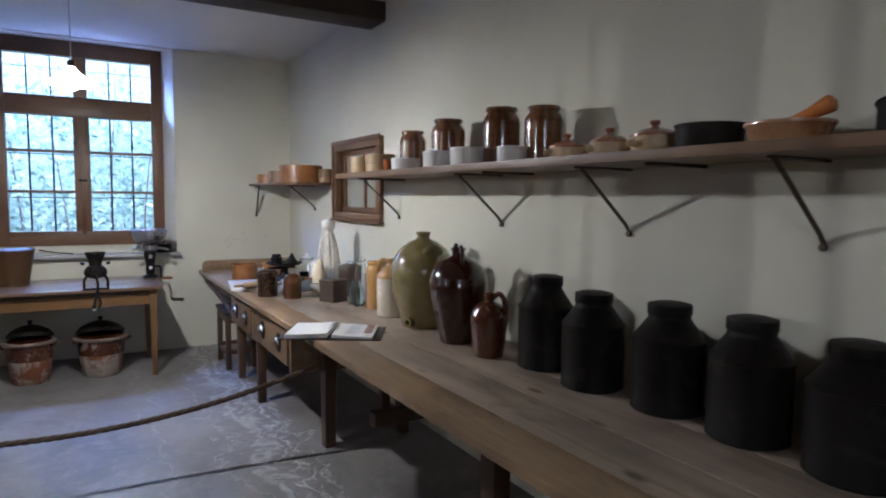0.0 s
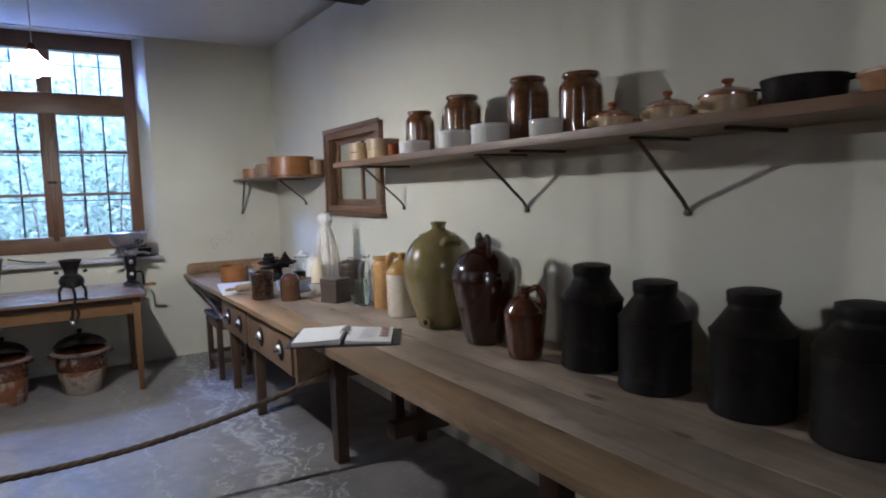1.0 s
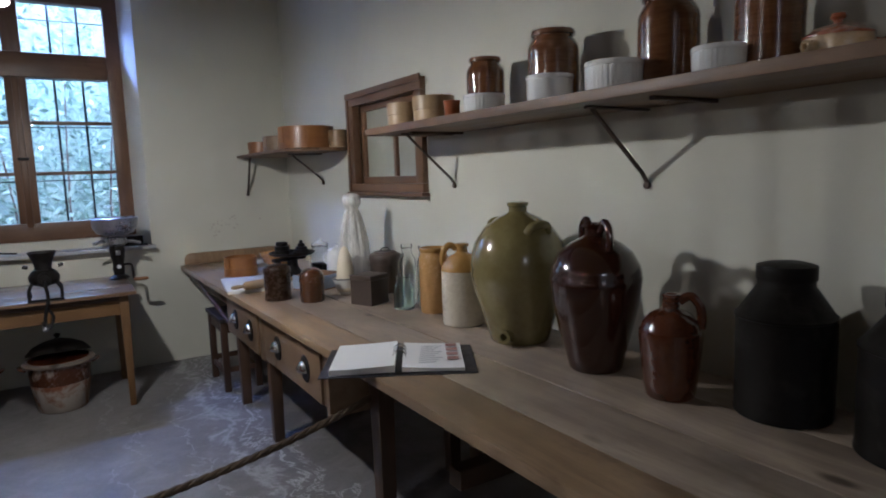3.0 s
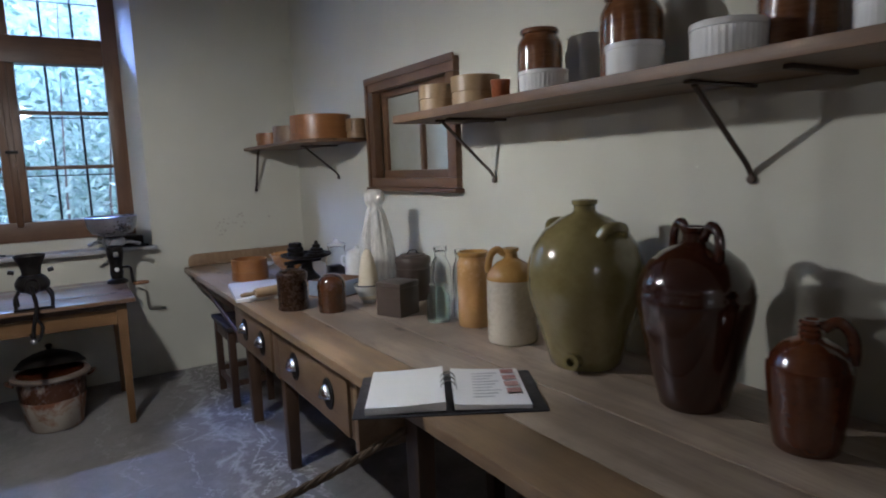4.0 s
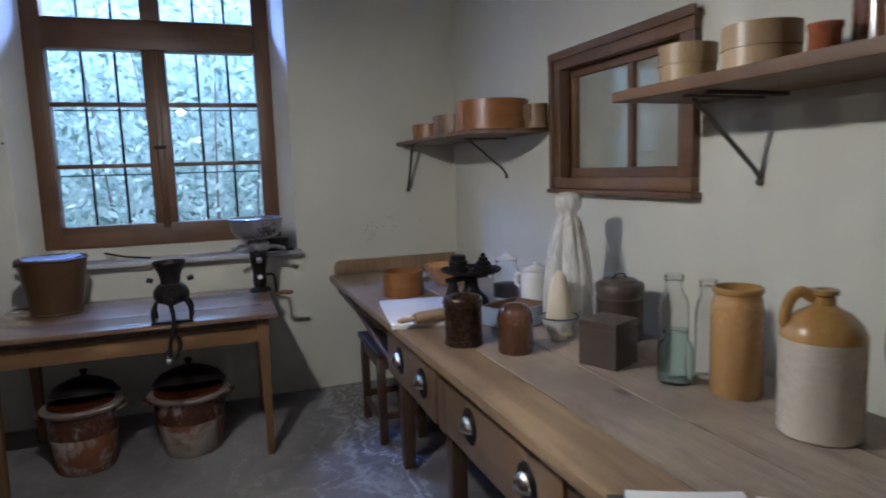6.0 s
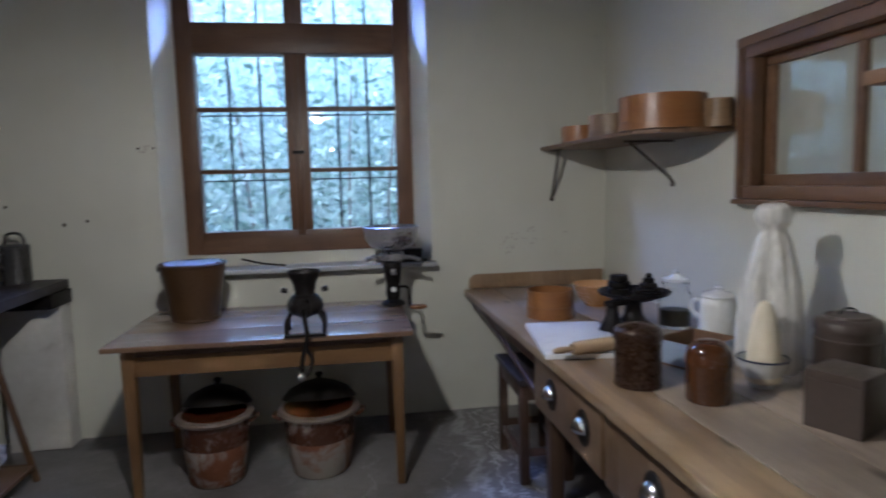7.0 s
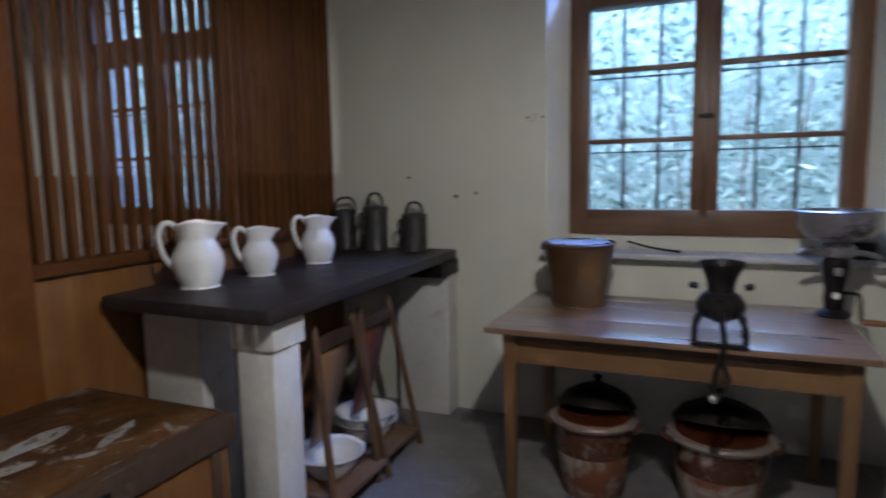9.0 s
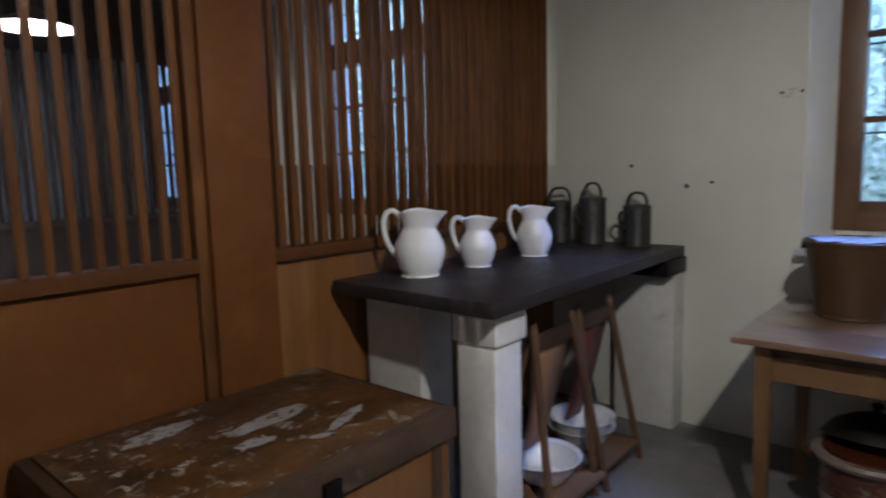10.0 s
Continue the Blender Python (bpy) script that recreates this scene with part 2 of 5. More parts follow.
OCHRE = surf("ochre_glaze", (0.44, 0.25, 0.085), (0.54, 0.32, 0.12), 4, 0.22, bump_s=0.1, fine=50, coat=0.5)
OCHREDARK = surf("ochre_dip_glaze", (0.36, 0.20, 0.05), (0.44, 0.26, 0.075), 4, 0.2, bump_s=0.1, fine=50, coat=0.6)
STONEWARE = surf("cream_stoneware", (0.54, 0.49, 0.39), (0.57, 0.52, 0.415), 4, 0.28, bump_s=0.1, fine=60, coat=0.4)
CREAMPOT = surf("cream_pot", (0.56, 0.41, 0.23), (0.64, 0.49, 0.30), 5, 0.3, bump_s=0.1, fine=60, coat=0.3)
TERRALID = surf("terracotta_glaze", (0.256, 0.076, 0.028), (0.32, 0.104, 0.04), 5, 0.22, bump_s=0.1, fine=60, coat=0.6)
PANCLAY = surf("tan_pan_glaze", (0.40, 0.21, 0.09), (0.50, 0.30, 0.15), 5, 0.3, bump_s=0.15, fine=50, coat=0.4, stain=(0.27, 0.10, 0.03), stain_at=(0.5, 0.7))
ORANGE = surf("orange_glaze", (0.42, 0.135, 0.03), (0.52, 0.19, 0.05), 5, 0.2, bump_s=0.1, fine=60, coat=0.6)
CHINA = surf("white_china", (0.76, 0.76, 0.74), (0.82, 0.82, 0.80), 3, 0.14, bump_s=0.05, fine=40, coat=0.5, rough_var=0.04)
ENAMEL = surf("white_enamel", (0.72, 0.72, 0.69), (0.78, 0.78, 0.75), 4, 0.2, bump_s=0.05, fine=40, coat=0.4)
NAVY = surf("blue_rim", (0.03, 0.035, 0.07), (0.05, 0.06, 0.11), 4, 0.3)
BENTWOOD = wood("bent_wood", (0.22, 0.085, 0.018), (0.31, 0.135, 0.034), "x", 0.38, knots=False, coat=0.15)
PALEBENT = wood("pale_bent_wood", (0.399, 0.272, 0.132), (0.484, 0.348, 0.187), "x", 0.42, knots=False)
GREYBENT = wood("grey_bent_wood", (0.19, 0.118, 0.055), (0.26, 0.168, 0.085), "x", 0.45, knots=False)
BOWLWOOD = surf("yellow_bowl_glaze", (0.50, 0.25, 0.075), (0.58, 0.32, 0.12), 4, 0.25, bump_s=0.1, coat=0.4)
PINWOOD = wood("rolling_pin_wood", (0.368, 0.256, 0.144), (0.448, 0.328, 0.2), "x", 0.45, knots=False)
MARBLE = surf("white_marble", (0.70, 0.70, 0.69), (0.78, 0.78, 0.77), 4, 0.35, bump_s=0.05, stain=(0.55, 0.55, 0.56), stain_at=(0.58, 0.7))
PATTERNTIN = surf("worn_tin_print", (0.027, 0.0132, 0.0078), (0.051, 0.027, 0.0144), 20, 0.28, 0.3, bump_s=0.1, fine=90, stain=(0.12, 0.078, 0.045), stain_scale=28, stain_at=(0.58, 0.68))
TINBROWN = surf("brown_tin", (0.0672, 0.0499, 0.0397), (0.0864, 0.064, 0.0512), 5, 0.42, 0.1, bump_s=0.12, fine=60)
AMBER = surf("amber_glaze", (0.0587, 0.0204, 0.00663), (0.0969, 0.0367, 0.0112), 8, 0.2, bump_s=0.12, fine=50, coat=0.6)
BLUEPAINT = surf("blue_grey_paint", (0.22, 0.27, 0.36), (0.30, 0.35, 0.43), 6, 0.5)
BUCKETP = surf("bucket_brown", (0.055, 0.029, 0.011), (0.078, 0.043, 0.018), 4, 0.42, 0.1, bump_s=0.15, fine=60, spec=0.3)
CROCKTOP = surf("crock_glaze", (0.0536, 0.0173, 0.00825), (0.0907, 0.033, 0.0145), 5, 0.25, bump_s=0.2, fine=40, coat=0.4, stain=(0.25, 0.205, 0.17), stain_scale=8, stain_at=(0.57, 0.66))
CROCKRIM = surf("crock_rim", (0.189, 0.158, 0.131), (0.147, 0.105, 0.0788), 6, 0.45, bump_s=0.2, fine=40, stain=(0.084, 0.0315, 0.0158), stain_at=(0.58, 0.7))
CROCKLOW = surf("crock_bare_clay", (0.23, 0.085, 0.034), (0.17, 0.060, 0.024), 5, 0.75, bump_s=0.4, fine=40, stain=(0.36, 0.315, 0.265), stain_scale=6, stain_at=(0.44, 0.54))
ROPE = surf("hemp_rope", (0.0585, 0.0383, 0.0203), (0.099, 0.0675, 0.0383), 40, 0.85, bump_s=0.6, fine=250, dist=0.001)
PAPER = surf("paper", (0.78, 0.78, 0.77), (0.82, 0.82, 0.81), 5, 0.7, bump_s=0.05)
INK = surf("print_grey", (0.45, 0.45, 0.47), (0.52, 0.52, 0.54), 40, 0.8)
PICTURE = surf("print_red", (0.22, 0.03, 0.03), (0.50, 0.38, 0.34), 60, 0.7, fine=160)
COVER = surf("binder_cover", (0.022, 0.022, 0.028), (0.032, 0.032, 0.038), 20, 0.5)
LEATHER = surf("brown_canvas", (0.30, 0.155, 0.065), (0.38, 0.21, 0.095), 8, 0.6)
DARKRED = surf("dark_red_leather", (0.15, 0.035, 0.018), (0.21, 0.055, 0.028), 8, 0.5)
def flaked(name):
    """Old brown varnish with pale flakes and smears of paint."""
    m, nt, b = node_mat(name)
    vec = coords(nt, (1, 0.45, 1), False)
    g1 = noise_tex(nt, vec, 4.5, 7, 0.65, 0.8)
    g2 = noise_tex(nt, coords(nt, (1, 0.12, 1), False), 40, 4, 0.6)
    col = mix(nt, band(nt, g1, 0.35, 0.65), (0.032, 0.016, 0.005), (0.118, 0.052, 0.012))
    col = mix(nt, add(nt, "ShaderNodeMath", {0: band(nt, g2, 0.5, 0.7), 1: 0.5}, operation="MULTIPLY").outputs[0], col, (0.03, 0.014, 0.006))
    smear = noise_tex(nt, vec, 2.6, 4, 0.5, 0.5)
    col = mix(nt, band(nt, smear, 0.62, 0.66), col, (0.22, 0.205, 0.18))
    flake = noise_tex(nt, coords(nt, (1, 0.75, 1), False), 21, 9, 0.8, 0.2)
    area = band(nt, noise_tex(nt, vec, 3.0, 3, 0.5), 0.42, 0.58)
    f = add(nt, "ShaderNodeMath", {0: band(nt, flake, 0.56, 0.585), 1: area}, operation="MULTIPLY").outputs[0]
    col = mix(nt, f, col, (0.42, 0.37, 0.29))
    nt.links.new(col, b.inputs["Base Color"])
    nt.links.new(add(nt, "ShaderNodeMapRange", {"Value": flake, "From Min": 0.4, "From Max": 0.65, "To Min": 0.3, "To Max": 0.6}).outputs[0], b.inputs["Roughness"])
    bump(nt, b, flake, 0.4, 0.003)
    return m


CHESTTOP = flaked("chest_lid_paint")
OLDPAINT = surf("scraped_pale_paint", (0.20, 0.18, 0.155), (0.33, 0.30, 0.265), 18, 0.65, fine=90, stain=(0.085, 0.045, 0.018), stain_scale=26, stain_at=(0.54, 0.6), bump_s=0.4)
CHESTSIDE = wood("chest_side_wood", (0.15, 0.064, 0.014), (0.22, 0.102, 0.026), "z", 0.42, knots=False)
CHESTEDGE = surf("chest_band", (0.045, 0.027, 0.015), (0.080, 0.050, 0.030), 6, 0.5, bump_s=0.3, stain=(0.15, 0.115, 0.085), stain_at=(0.62, 0.72), spec=0.3)
BLOCKWOOD = wood("plain_lath", (0.091, 0.0476, 0.021), (0.14, 0.077, 0.035), "z", 0.5, knots=False)
OLDPANE = surf("dusty_backed_glass", (0.30, 0.30, 0.245), (0.36, 0.36, 0.295), 2, 0.6, bump_s=0.0, fine=9, coat=1.0, rough_var=0.05)
OLDPANE.node_tree.nodes["Principled BSDF"].inputs["Coat Roughness"].default_value = 0.01
OLDPANE.node_tree.nodes["Principled BSDF"].inputs["Coat IOR"].default_value = 1.9
CLEAR = glass("clear_glass", (0.985, 1.0, 0.995))
GREENGLASS = glass("green_glass", (0.84, 0.96, 0.95))
PANE = glass("window_glass", (0.96, 0.98, 0.99))
OPAL, _nt, _b = node_mat("opal_glass")
_b.inputs["Base Color"].default_value = (0.85, 0.83, 0.78, 1)
_b.inputs["Roughness"].default_value = 0.2
_b.inputs["Transmission Weight"].default_value = 0.0
_t = add(_nt, "ShaderNodeBsdfTranslucent", {"Color": (0.9, 0.88, 0.82, 1)})
_mx = add(_nt, "ShaderNodeMixShader", {0: 0.42})
_nt.links.new(_b.outputs[0], _mx.inputs[1])
_nt.links.new(_t.outputs[0], _mx.inputs[2])
_nt.links.new(_mx.outputs[0], _nt.nodes["Material Output"].inputs[0])
BULB = glow("bulb_glow", (1.0, 0.93, 0.82), 6)
MUSLIN, _nt, _b = node_mat("muslin")
_b.inputs["Base Color"].default_value = (0.78, 0.76, 0.70, 1)
_b.inputs["Roughness"].default_value = 0.9
_tr = add(_nt, "ShaderNodeBsdfTransparent")
_mx = add(_nt, "ShaderNodeMixShader", {0: add(_nt, "ShaderNodeMapRange", {"Value": noise_tex(_nt, coords(_nt, (8, 8, 1)), 9, 4), "From Min": 0.3, "From Max": 0.7, "To Min": 0.15, "To Max": 0.5}).outputs[0]})
_nt.links.new(_b.outputs[0], _mx.inputs[1])
_nt.links.new(_tr.outputs[0], _mx.inputs[2])
_nt.links.new(_mx.outputs[0], _nt.nodes["Material Output"].inputs[0])
LOAF = surf("sugar_loaf", (0.66, 0.58, 0.42), (0.72, 0.65, 0.50), 9, 0.8)
LEAF, _nt, _b = node_mat("leaves")
_geo = add(_nt, "ShaderNodeNewGeometry")
_lc = ramp(_nt, _geo.outputs["Random Per Island"], [(0, (0.09, 0.125, 0.085)), (0.55, (0.20, 0.26, 0.175)), (1, (0.42, 0.46, 0.33))])
_nt.links.new(_lc, _b.inputs["Base Color"])
_b.inputs["Roughness"].default_value = 0.35
_t = add(_nt, "ShaderNodeBsdfTranslucent", {"Color": _lc})
_mx = add(_nt, "ShaderNodeMixShader", {0: 0.4})
_nt.links.new(_b.outputs[0], _mx.inputs[1])
_nt.links.new(_t.outputs[0], _mx.inputs[2])
_nt.links.new(_mx.outputs[0], _nt.nodes["Material Output"].inputs[0])
FARLEAF = surf("far_foliage", (0.12, 0.16, 0.11), (0.32, 0.37, 0.27), 5, 0.8, bump_s=0.6, dist=0.05, fine=16, stain=(0.08, 0.12, 0.10), stain_scale=9, stain_at=(0.55, 0.7))
EARTH = surf("earth", (0.07, 0.06, 0.04), (0.12, 0.10, 0.07), 2, 0.9)


# ---- mesh helpers ----
def finish(name, bm, material, angle=40):
    bmesh.ops.remove_doubles(bm, verts=bm.verts, dist=1e-6)
    bmesh.ops.recalc_face_normals(bm, faces=bm.faces)
    me = bpy.data.meshes.new(name)
    bm.to_mesh(me)
    bm.free()
    me.polygons.foreach_set("use_smooth", [True] * len(me.polygons))
    me.set_sharp_from_angle(angle=radians(angle))
    me.materials.append(material)
    return me


def part(name, bm, material, parent=None, label="", place=None):
    ob = new(name, finish(name, bm, material))
    ob.parent = parent
    if place is not None:
        ob.matrix_basis = place
    return tagged(ob, label)


def thing(name, place, label, category, group="", kind=""):
    ob = new(name)
    ob.empty_display_size = 0.05
    ob.matrix_basis = place
    return tagged(ob, label, category, group, kind)


def box(lo, hi, bevel=0.003, bm=None, taper=None):
    bm = bm or bmesh.new()
    vs = [bm.verts.new((x, y, z)) for z in (lo[2], hi[2]) for y in (lo[1], hi[1]) for x in (lo[0], hi[0])]
    if taper:
        cx, cy = (lo[0] + hi[0]) / 2, (lo[1] + hi[1]) / 2
        for v in vs[:4]:
            v.co.x, v.co.y = cx + (v.co.x - cx) * taper, cy + (v.co.y - cy) * taper
    fs = [bm.faces.new([vs[i] for i in f]) for f in ((0, 2, 3, 1), (4, 5, 7, 6), (0, 1, 5, 4), (2, 6, 7, 3), (0, 4, 6, 2), (1, 3, 7, 5))]
    if bevel:
        es = list({e for f in fs for e in f.edges})
        bmesh.ops.bevel(bm, geom=es, offset=bevel, segments=2, profile=0.6, affect="EDGES")
    return bm


def curve_points(pts, n=5):
    """A smooth line through the points."""
    p = [Vector(v) for v in pts]
    p = [p[0] * 2 - p[1]] + p + [p[-1] * 2 - p[-2]]
    out = []
    for i in range(1, len(p) - 2):
        a, b, c, d = p[i - 1:i + 3]
        for k in range(n):
            t = k / n
            out.append(0.5 * (2 * b + (c - a) * t + (2 * a - 5 * b + 4 * c - d) * t * t + (3 * b - a - 3 * c + d) * t ** 3))
    return out + [p[-2]]


def lathe(profile, seg=40, bm=None, centre=(0, 0), soft=0, wobble=None):
    bm = bm or bmesh.new()
    pts = [(q.x, q.y) for q in curve_points([(r, z, 0) for r, z in profile], soft)] if soft else profile
    rings = []
    for r, z in pts:
        r = max(r, 0)
        if r < 1e-5:
            rings.append([bm.verts.new((centre[0], centre[1], z))])
        else:
            ring = []
            for i in range(seg):
                a = 2 * math.pi * i / seg
                rr = r * (wobble(a, z) if wobble else 1)
                ring.append(bm.verts.new((centre[0] + rr * math.cos(a), centre[1] + rr * math.sin(a), z)))
            rings.append(ring)
    for a, b in zip(rings, rings[1:]):
        if len(a) == 1 and len(b) == 1:
            continue
        for i in range(seg):
            j = (i + 1) % seg
            if len(a) == 1:
                bm.faces.new((a[0], b[i], b[j]))
            elif len(b) == 1:
                bm.faces.new((a[i], b[0], a[j]))
            else:
                bm.faces.new((a[i], b[i], b[j], a[j]))
    return bm


def tube(pts, r, seg=10, bm=None, soft=0, flat=1.0, ends=None):
    bm = bm or bmesh.new()
    p = curve_points(pts, soft) if soft else [Vector(v) for v in pts]
    rings, up = [], None
    for i, c in enumerate(p):
        d = (p[min(i + 1, len(p) - 1)] - p[max(i - 1, 0)]).normalized()
        if up is None:
            up = Vector((0, 0, 1)) if abs(d.z) < 0.9 else Vector((1, 0, 0))
        side = d.cross(up).normalized()
        up = side.cross(d).normalized()
        rad = r if ends is None else r + (ends - r) * i / (len(p) - 1)
        rings.append([bm.verts.new(c + rad * (math.cos(a) * side + flat * math.sin(a) * up)) for a in (2 * math.pi * k / seg for k in range(seg))])
    for a, b in zip(rings, rings[1:]):
        for k in range(seg):
            bm.faces.new((a[k], a[(k + 1) % seg], b[(k + 1) % seg], b[k]))
    bm.faces.new(rings[0][::-1])
    bm.faces.new(rings[-1])
    return bm


def prism(outline, z0, z1, bevel=0.003):
    bm = bmesh.new()
    lo = [bm.verts.new((x, y, z0)) for x, y in outline]
    hi = [bm.verts.new((x, y, z1)) for x, y in outline]
    n = len(outline)
    bm.faces.new(lo[::-1])
    bm.faces.new(hi)
    for i in range(n):
        bm.faces.new((lo[i], lo[(i + 1) % n], hi[(i + 1) % n], hi[i]))
    if bevel:
        bmesh.ops.bevel(bm, geom=list(bm.edges), offset=bevel, segments=2, profile=0.6, affect="EDGES")
    return bm


def at(x, y, z, turn=0):
    return pose(x, y, z, 0, 0, turn)


# ---- room ----
WALL_Y, WIN_Y, CEIL, BACK_Y, LEFT_X = 6.45, 6.60, 2.86, -2.2, -2.1
OX0, OX1, OZ0 = -0.83, 0.70, 0.93


def wall_x(y):
    """The face of the bench wall, which runs a little askew."""
    return 1.80 + 0.02 * (6.45 - y)


floor = part("floor", box((-8.2, BACK_Y - 0.3, -0.2), (2.6, 6.95, 0), 0), FLOOR)
tagged(floor, "worn grey cement floor with pale salt lines", "floor", kind="structure")
ceil = part("ceiling", box((-8.2, BACK_Y - 0.3, CEIL), (2.6, 6.95, CEIL + 0.2), 0), CEILING)
tagged(ceil, "plain off-white plastered ceiling", "ceiling", kind="structure")

# window wall with three openings
bm = bmesh.new()
xs = [-8.2, -7.60, -6.14, -4.43, -2.97, OX0, OX1, 2.6]
for x0, x1, z0, z1 in [(a, b, 0, OZ0 if k % 2 else CEIL) for k, (a, b) in enumerate(zip(xs, xs[1:]))]:
    box((x0, WALL_Y, z0), (x1, 6.95, z1), 0, bm)
for x0, x1 in zip(xs[1::2], xs[2::2]):
    box((x0, WALL_Y, CEIL - 0.012), (x1, 6.95, CEIL), 0, bm)
    for o in (((x0, WALL_Y), (x0 + 0.105, WIN_Y - 0.02), (x0 + 0.105, 6.95), (x0, 6.95)), ((x1, WALL_Y), (x1, 6.95), (x1 - 0.095, 6.95), (x1 - 0.095, WIN_Y - 0.02))):
        lo, hi = ([bm.verts.new((*p, z)) for p in o] for z in (OZ0, CEIL - 0.012))
        bm.faces.new(lo)
        bm.faces.new(hi)
        for k in range(4):
            bm.faces.new((lo[k], lo[(k + 1) % 4], hi[(k + 1) % 4], hi[k]))
    box((x0 + 0.105, WIN_Y - 0.02, OZ0), (x1 - 0.095, 6.95, 1.025), 0, bm)
wall_n = tagged(part("wall_north", bm, PLASTER), "off-white plastered wall with a deep window reveal", "wall", kind="structure")
# bench wall with the hatch's recess
bm = bmesh.new()
WS = pose(1.80, 6.45, 0, 0, 0, math.degrees(math.atan(0.02)))
H0, H1, HZ0, HZ1 = -2.245, -1.42, 1.355, 1.875
for y0, y1, z0, z1 in ((-9.2, H0, 0, CEIL), (H1, 0.2, 0, CEIL), (H0, H1, 0, HZ0), (H0, H1, HZ1, CEIL)):
    box((0, y0, z0), (0.35, y1, z1), 0, bm)
box((0.12, H0, HZ0), (0.35, H1, HZ1), 0, bm)
wall_e = tagged(part("wall_east", bm, PLASTER, place=WS), "off-white plastered wall behind the long bench", "wall", kind="structure")
tagged(part("wall_south", box((-8.2, BACK_Y - 0.3, 0), (2.6, BACK_Y, CEIL), 0), PLASTER), "plain off-white plastered wall", "wall", kind="structure")
tagged(part("wall_west", box((-8.5, BACK_Y - 0.3, 0), (-8.2, 6.95, CEIL), 0), PLASTER), "plastered far wall beyond the slatted screens", "wall", kind="structure")

beam = part("ceiling_beam", box((-2.05, 4.12, 2.725), (1.86, 4.40, CEIL + 0.02), 0.02), BEAM)
tagged(beam, "dark rough oak beam across the ceiling", "beam", kind="structure")


def make_window(x0, x1, name, label):
    """A casement window with two leaves, two top lights and iron bars outside. x0, x1: the wooden frame's outer edges."""
    win = thing(name, at(0, WIN_Y, 0), label, "window", kind="structure")
    z0, z1, zt0, zt1, zh = 1.02, 2.845, 2.18, 2.355, 2.71
    w = x1 - x0
    pl, pr = x0 + 0.10, x1 - 0.10
    cm0, cm1 = x0 + 0.605, x0 + 0.735
    part("side_post", box((x0, -0.03, z0), (pl, 0.07, z1)), FRAME, win)
    part("side_post", box((pr, -0.03, z0), (x1, 0.07, z1)), FRAME, win)
    part("bottom_rail", box((pl, -0.035, z0), (pr, 0.068, 1.15)), FRAME_X, win)
    part("top_rail", box((pl, -0.03, zh), (pr, 0.068, z1)), FRAME_X, win)
    part("transom", box((pl, -0.05, zt0), (pr, 0.072, zt1), 0.012), FRAME_X, win)
    part("meeting_stile", box((cm0, -0.04, 1.15), (cm1, 0.06, zt0), 0.008), FRAME, win)
    part("stile_bead", box(((cm0 + cm1) / 2 - 0.02, -0.055, 1.12), ((cm0 + cm1) / 2 + 0.02, -0.038, zt0), 0.006), FRAME, win)
    part("top_mullion", box((cm0 + 0.01, -0.03, zt1), (cm1 - 0.01, 0.06, zh), 0.006), FRAME, win)
    for a, b in ((pl, cm0), (cm1, pr)):
        for z in (1.505, 1.867):
            part("glazing_bar", box((a, -0.01, z - 0.013), (b, 0.035, z + 0.013), 0.003), FRAME_X, win)
        for za, zb in ((1.15, 1.492), (1.518, 1.854), (1.88, zt0), (zt1, zh)):
            p = part("pane", box((a, 0.012, za), (b, 0.016, zb), 0), PANE, win)
            p.visible_shadow = False
    part("latch", box(((cm0 + cm1) / 2 - 0.035, -0.075, 1.60), ((cm0 + cm1) / 2 + 0.035, -0.056, 1.62), 0.004), IRON, win)
    bars = thing("window_bars", at(0, WIN_Y + 0.16, 0), "dark iron security bars outside the window", "bars", kind="structure")
    for off in (0.254, 0.438, 0.905, 1.09):
        part("bar", tube([(x0 + off, 0, OZ0), (x0 + off, 0, CEIL)], 0.0085, 8), IRON, bars)
    for z in (1.452, 1.847, 2.25, 2.62):
        part("cross_bar", tube([(x0 - 0.02, -0.012, z), (x1 + 0.02, -0.012, z)], 0.005, 6), IRON, bars)
    return win


make_window(-0.735, 0.615, "window_1", "brown wooden casement window with glazing bars")
make_window(-4.38, -3.03, "window_2", "brown wooden casement window of the next room")
make_window(-7.55, -6.20, "window_3", "brown wooden casement window behind the far screen")
sill = part("window_sill", box((-0.84, WALL_Y - 0.09, 0.918), (0.72, WIN_Y - 0.021, 0.945), 0.006), SILLSTONE)
tagged(sill, "pale grey stone window sill with a rounded edge", "window sill", kind="structure")

# slatted partition to the next room
part_wall = thing("partition", at(LEFT_X, 0, 0), "brown painted panel and wooden slat partition", "partition", kind="structure")
for y0, y1 in ((BACK_Y, -1.162), (-0.973, 1.573), (1.762, 4.26)):
    part("panel", box((-0.06, y0, 0), (-0.012, y1, 1.03), 0), BROWN_PAINT, part_wall)
part("panel", box((-0.06, 4.54, 0), (-0.012, WALL_Y, 1.03), 0), CHESTSIDE, part_wall)
for y0, y1 in ((BACK_Y, -1.162), (-0.973, 1.573), (1.762, 4.26), (4.54, WALL_Y)):
    part("rail", box((-0.075, y0, 1.03), (0.025, y1, 1.075), 0.006), RAILPAINT, part_wall)
    part("top_rail", box((-0.07, y0, CEIL - 0.09), (0.01, y1, CEIL), 0.004), SLAT, part_wall)
part("post", box((-0.10, 4.30, 0), (0.035, 4.535, CEIL), 0.006), BROWN_PAINT, part_wall)
for y in (1.575, -1.16):
    part("post", box((-0.10, y, 0.0), (0.035, y + 0.185, CEIL), 0.006), BROWN_PAINT, part_wall)
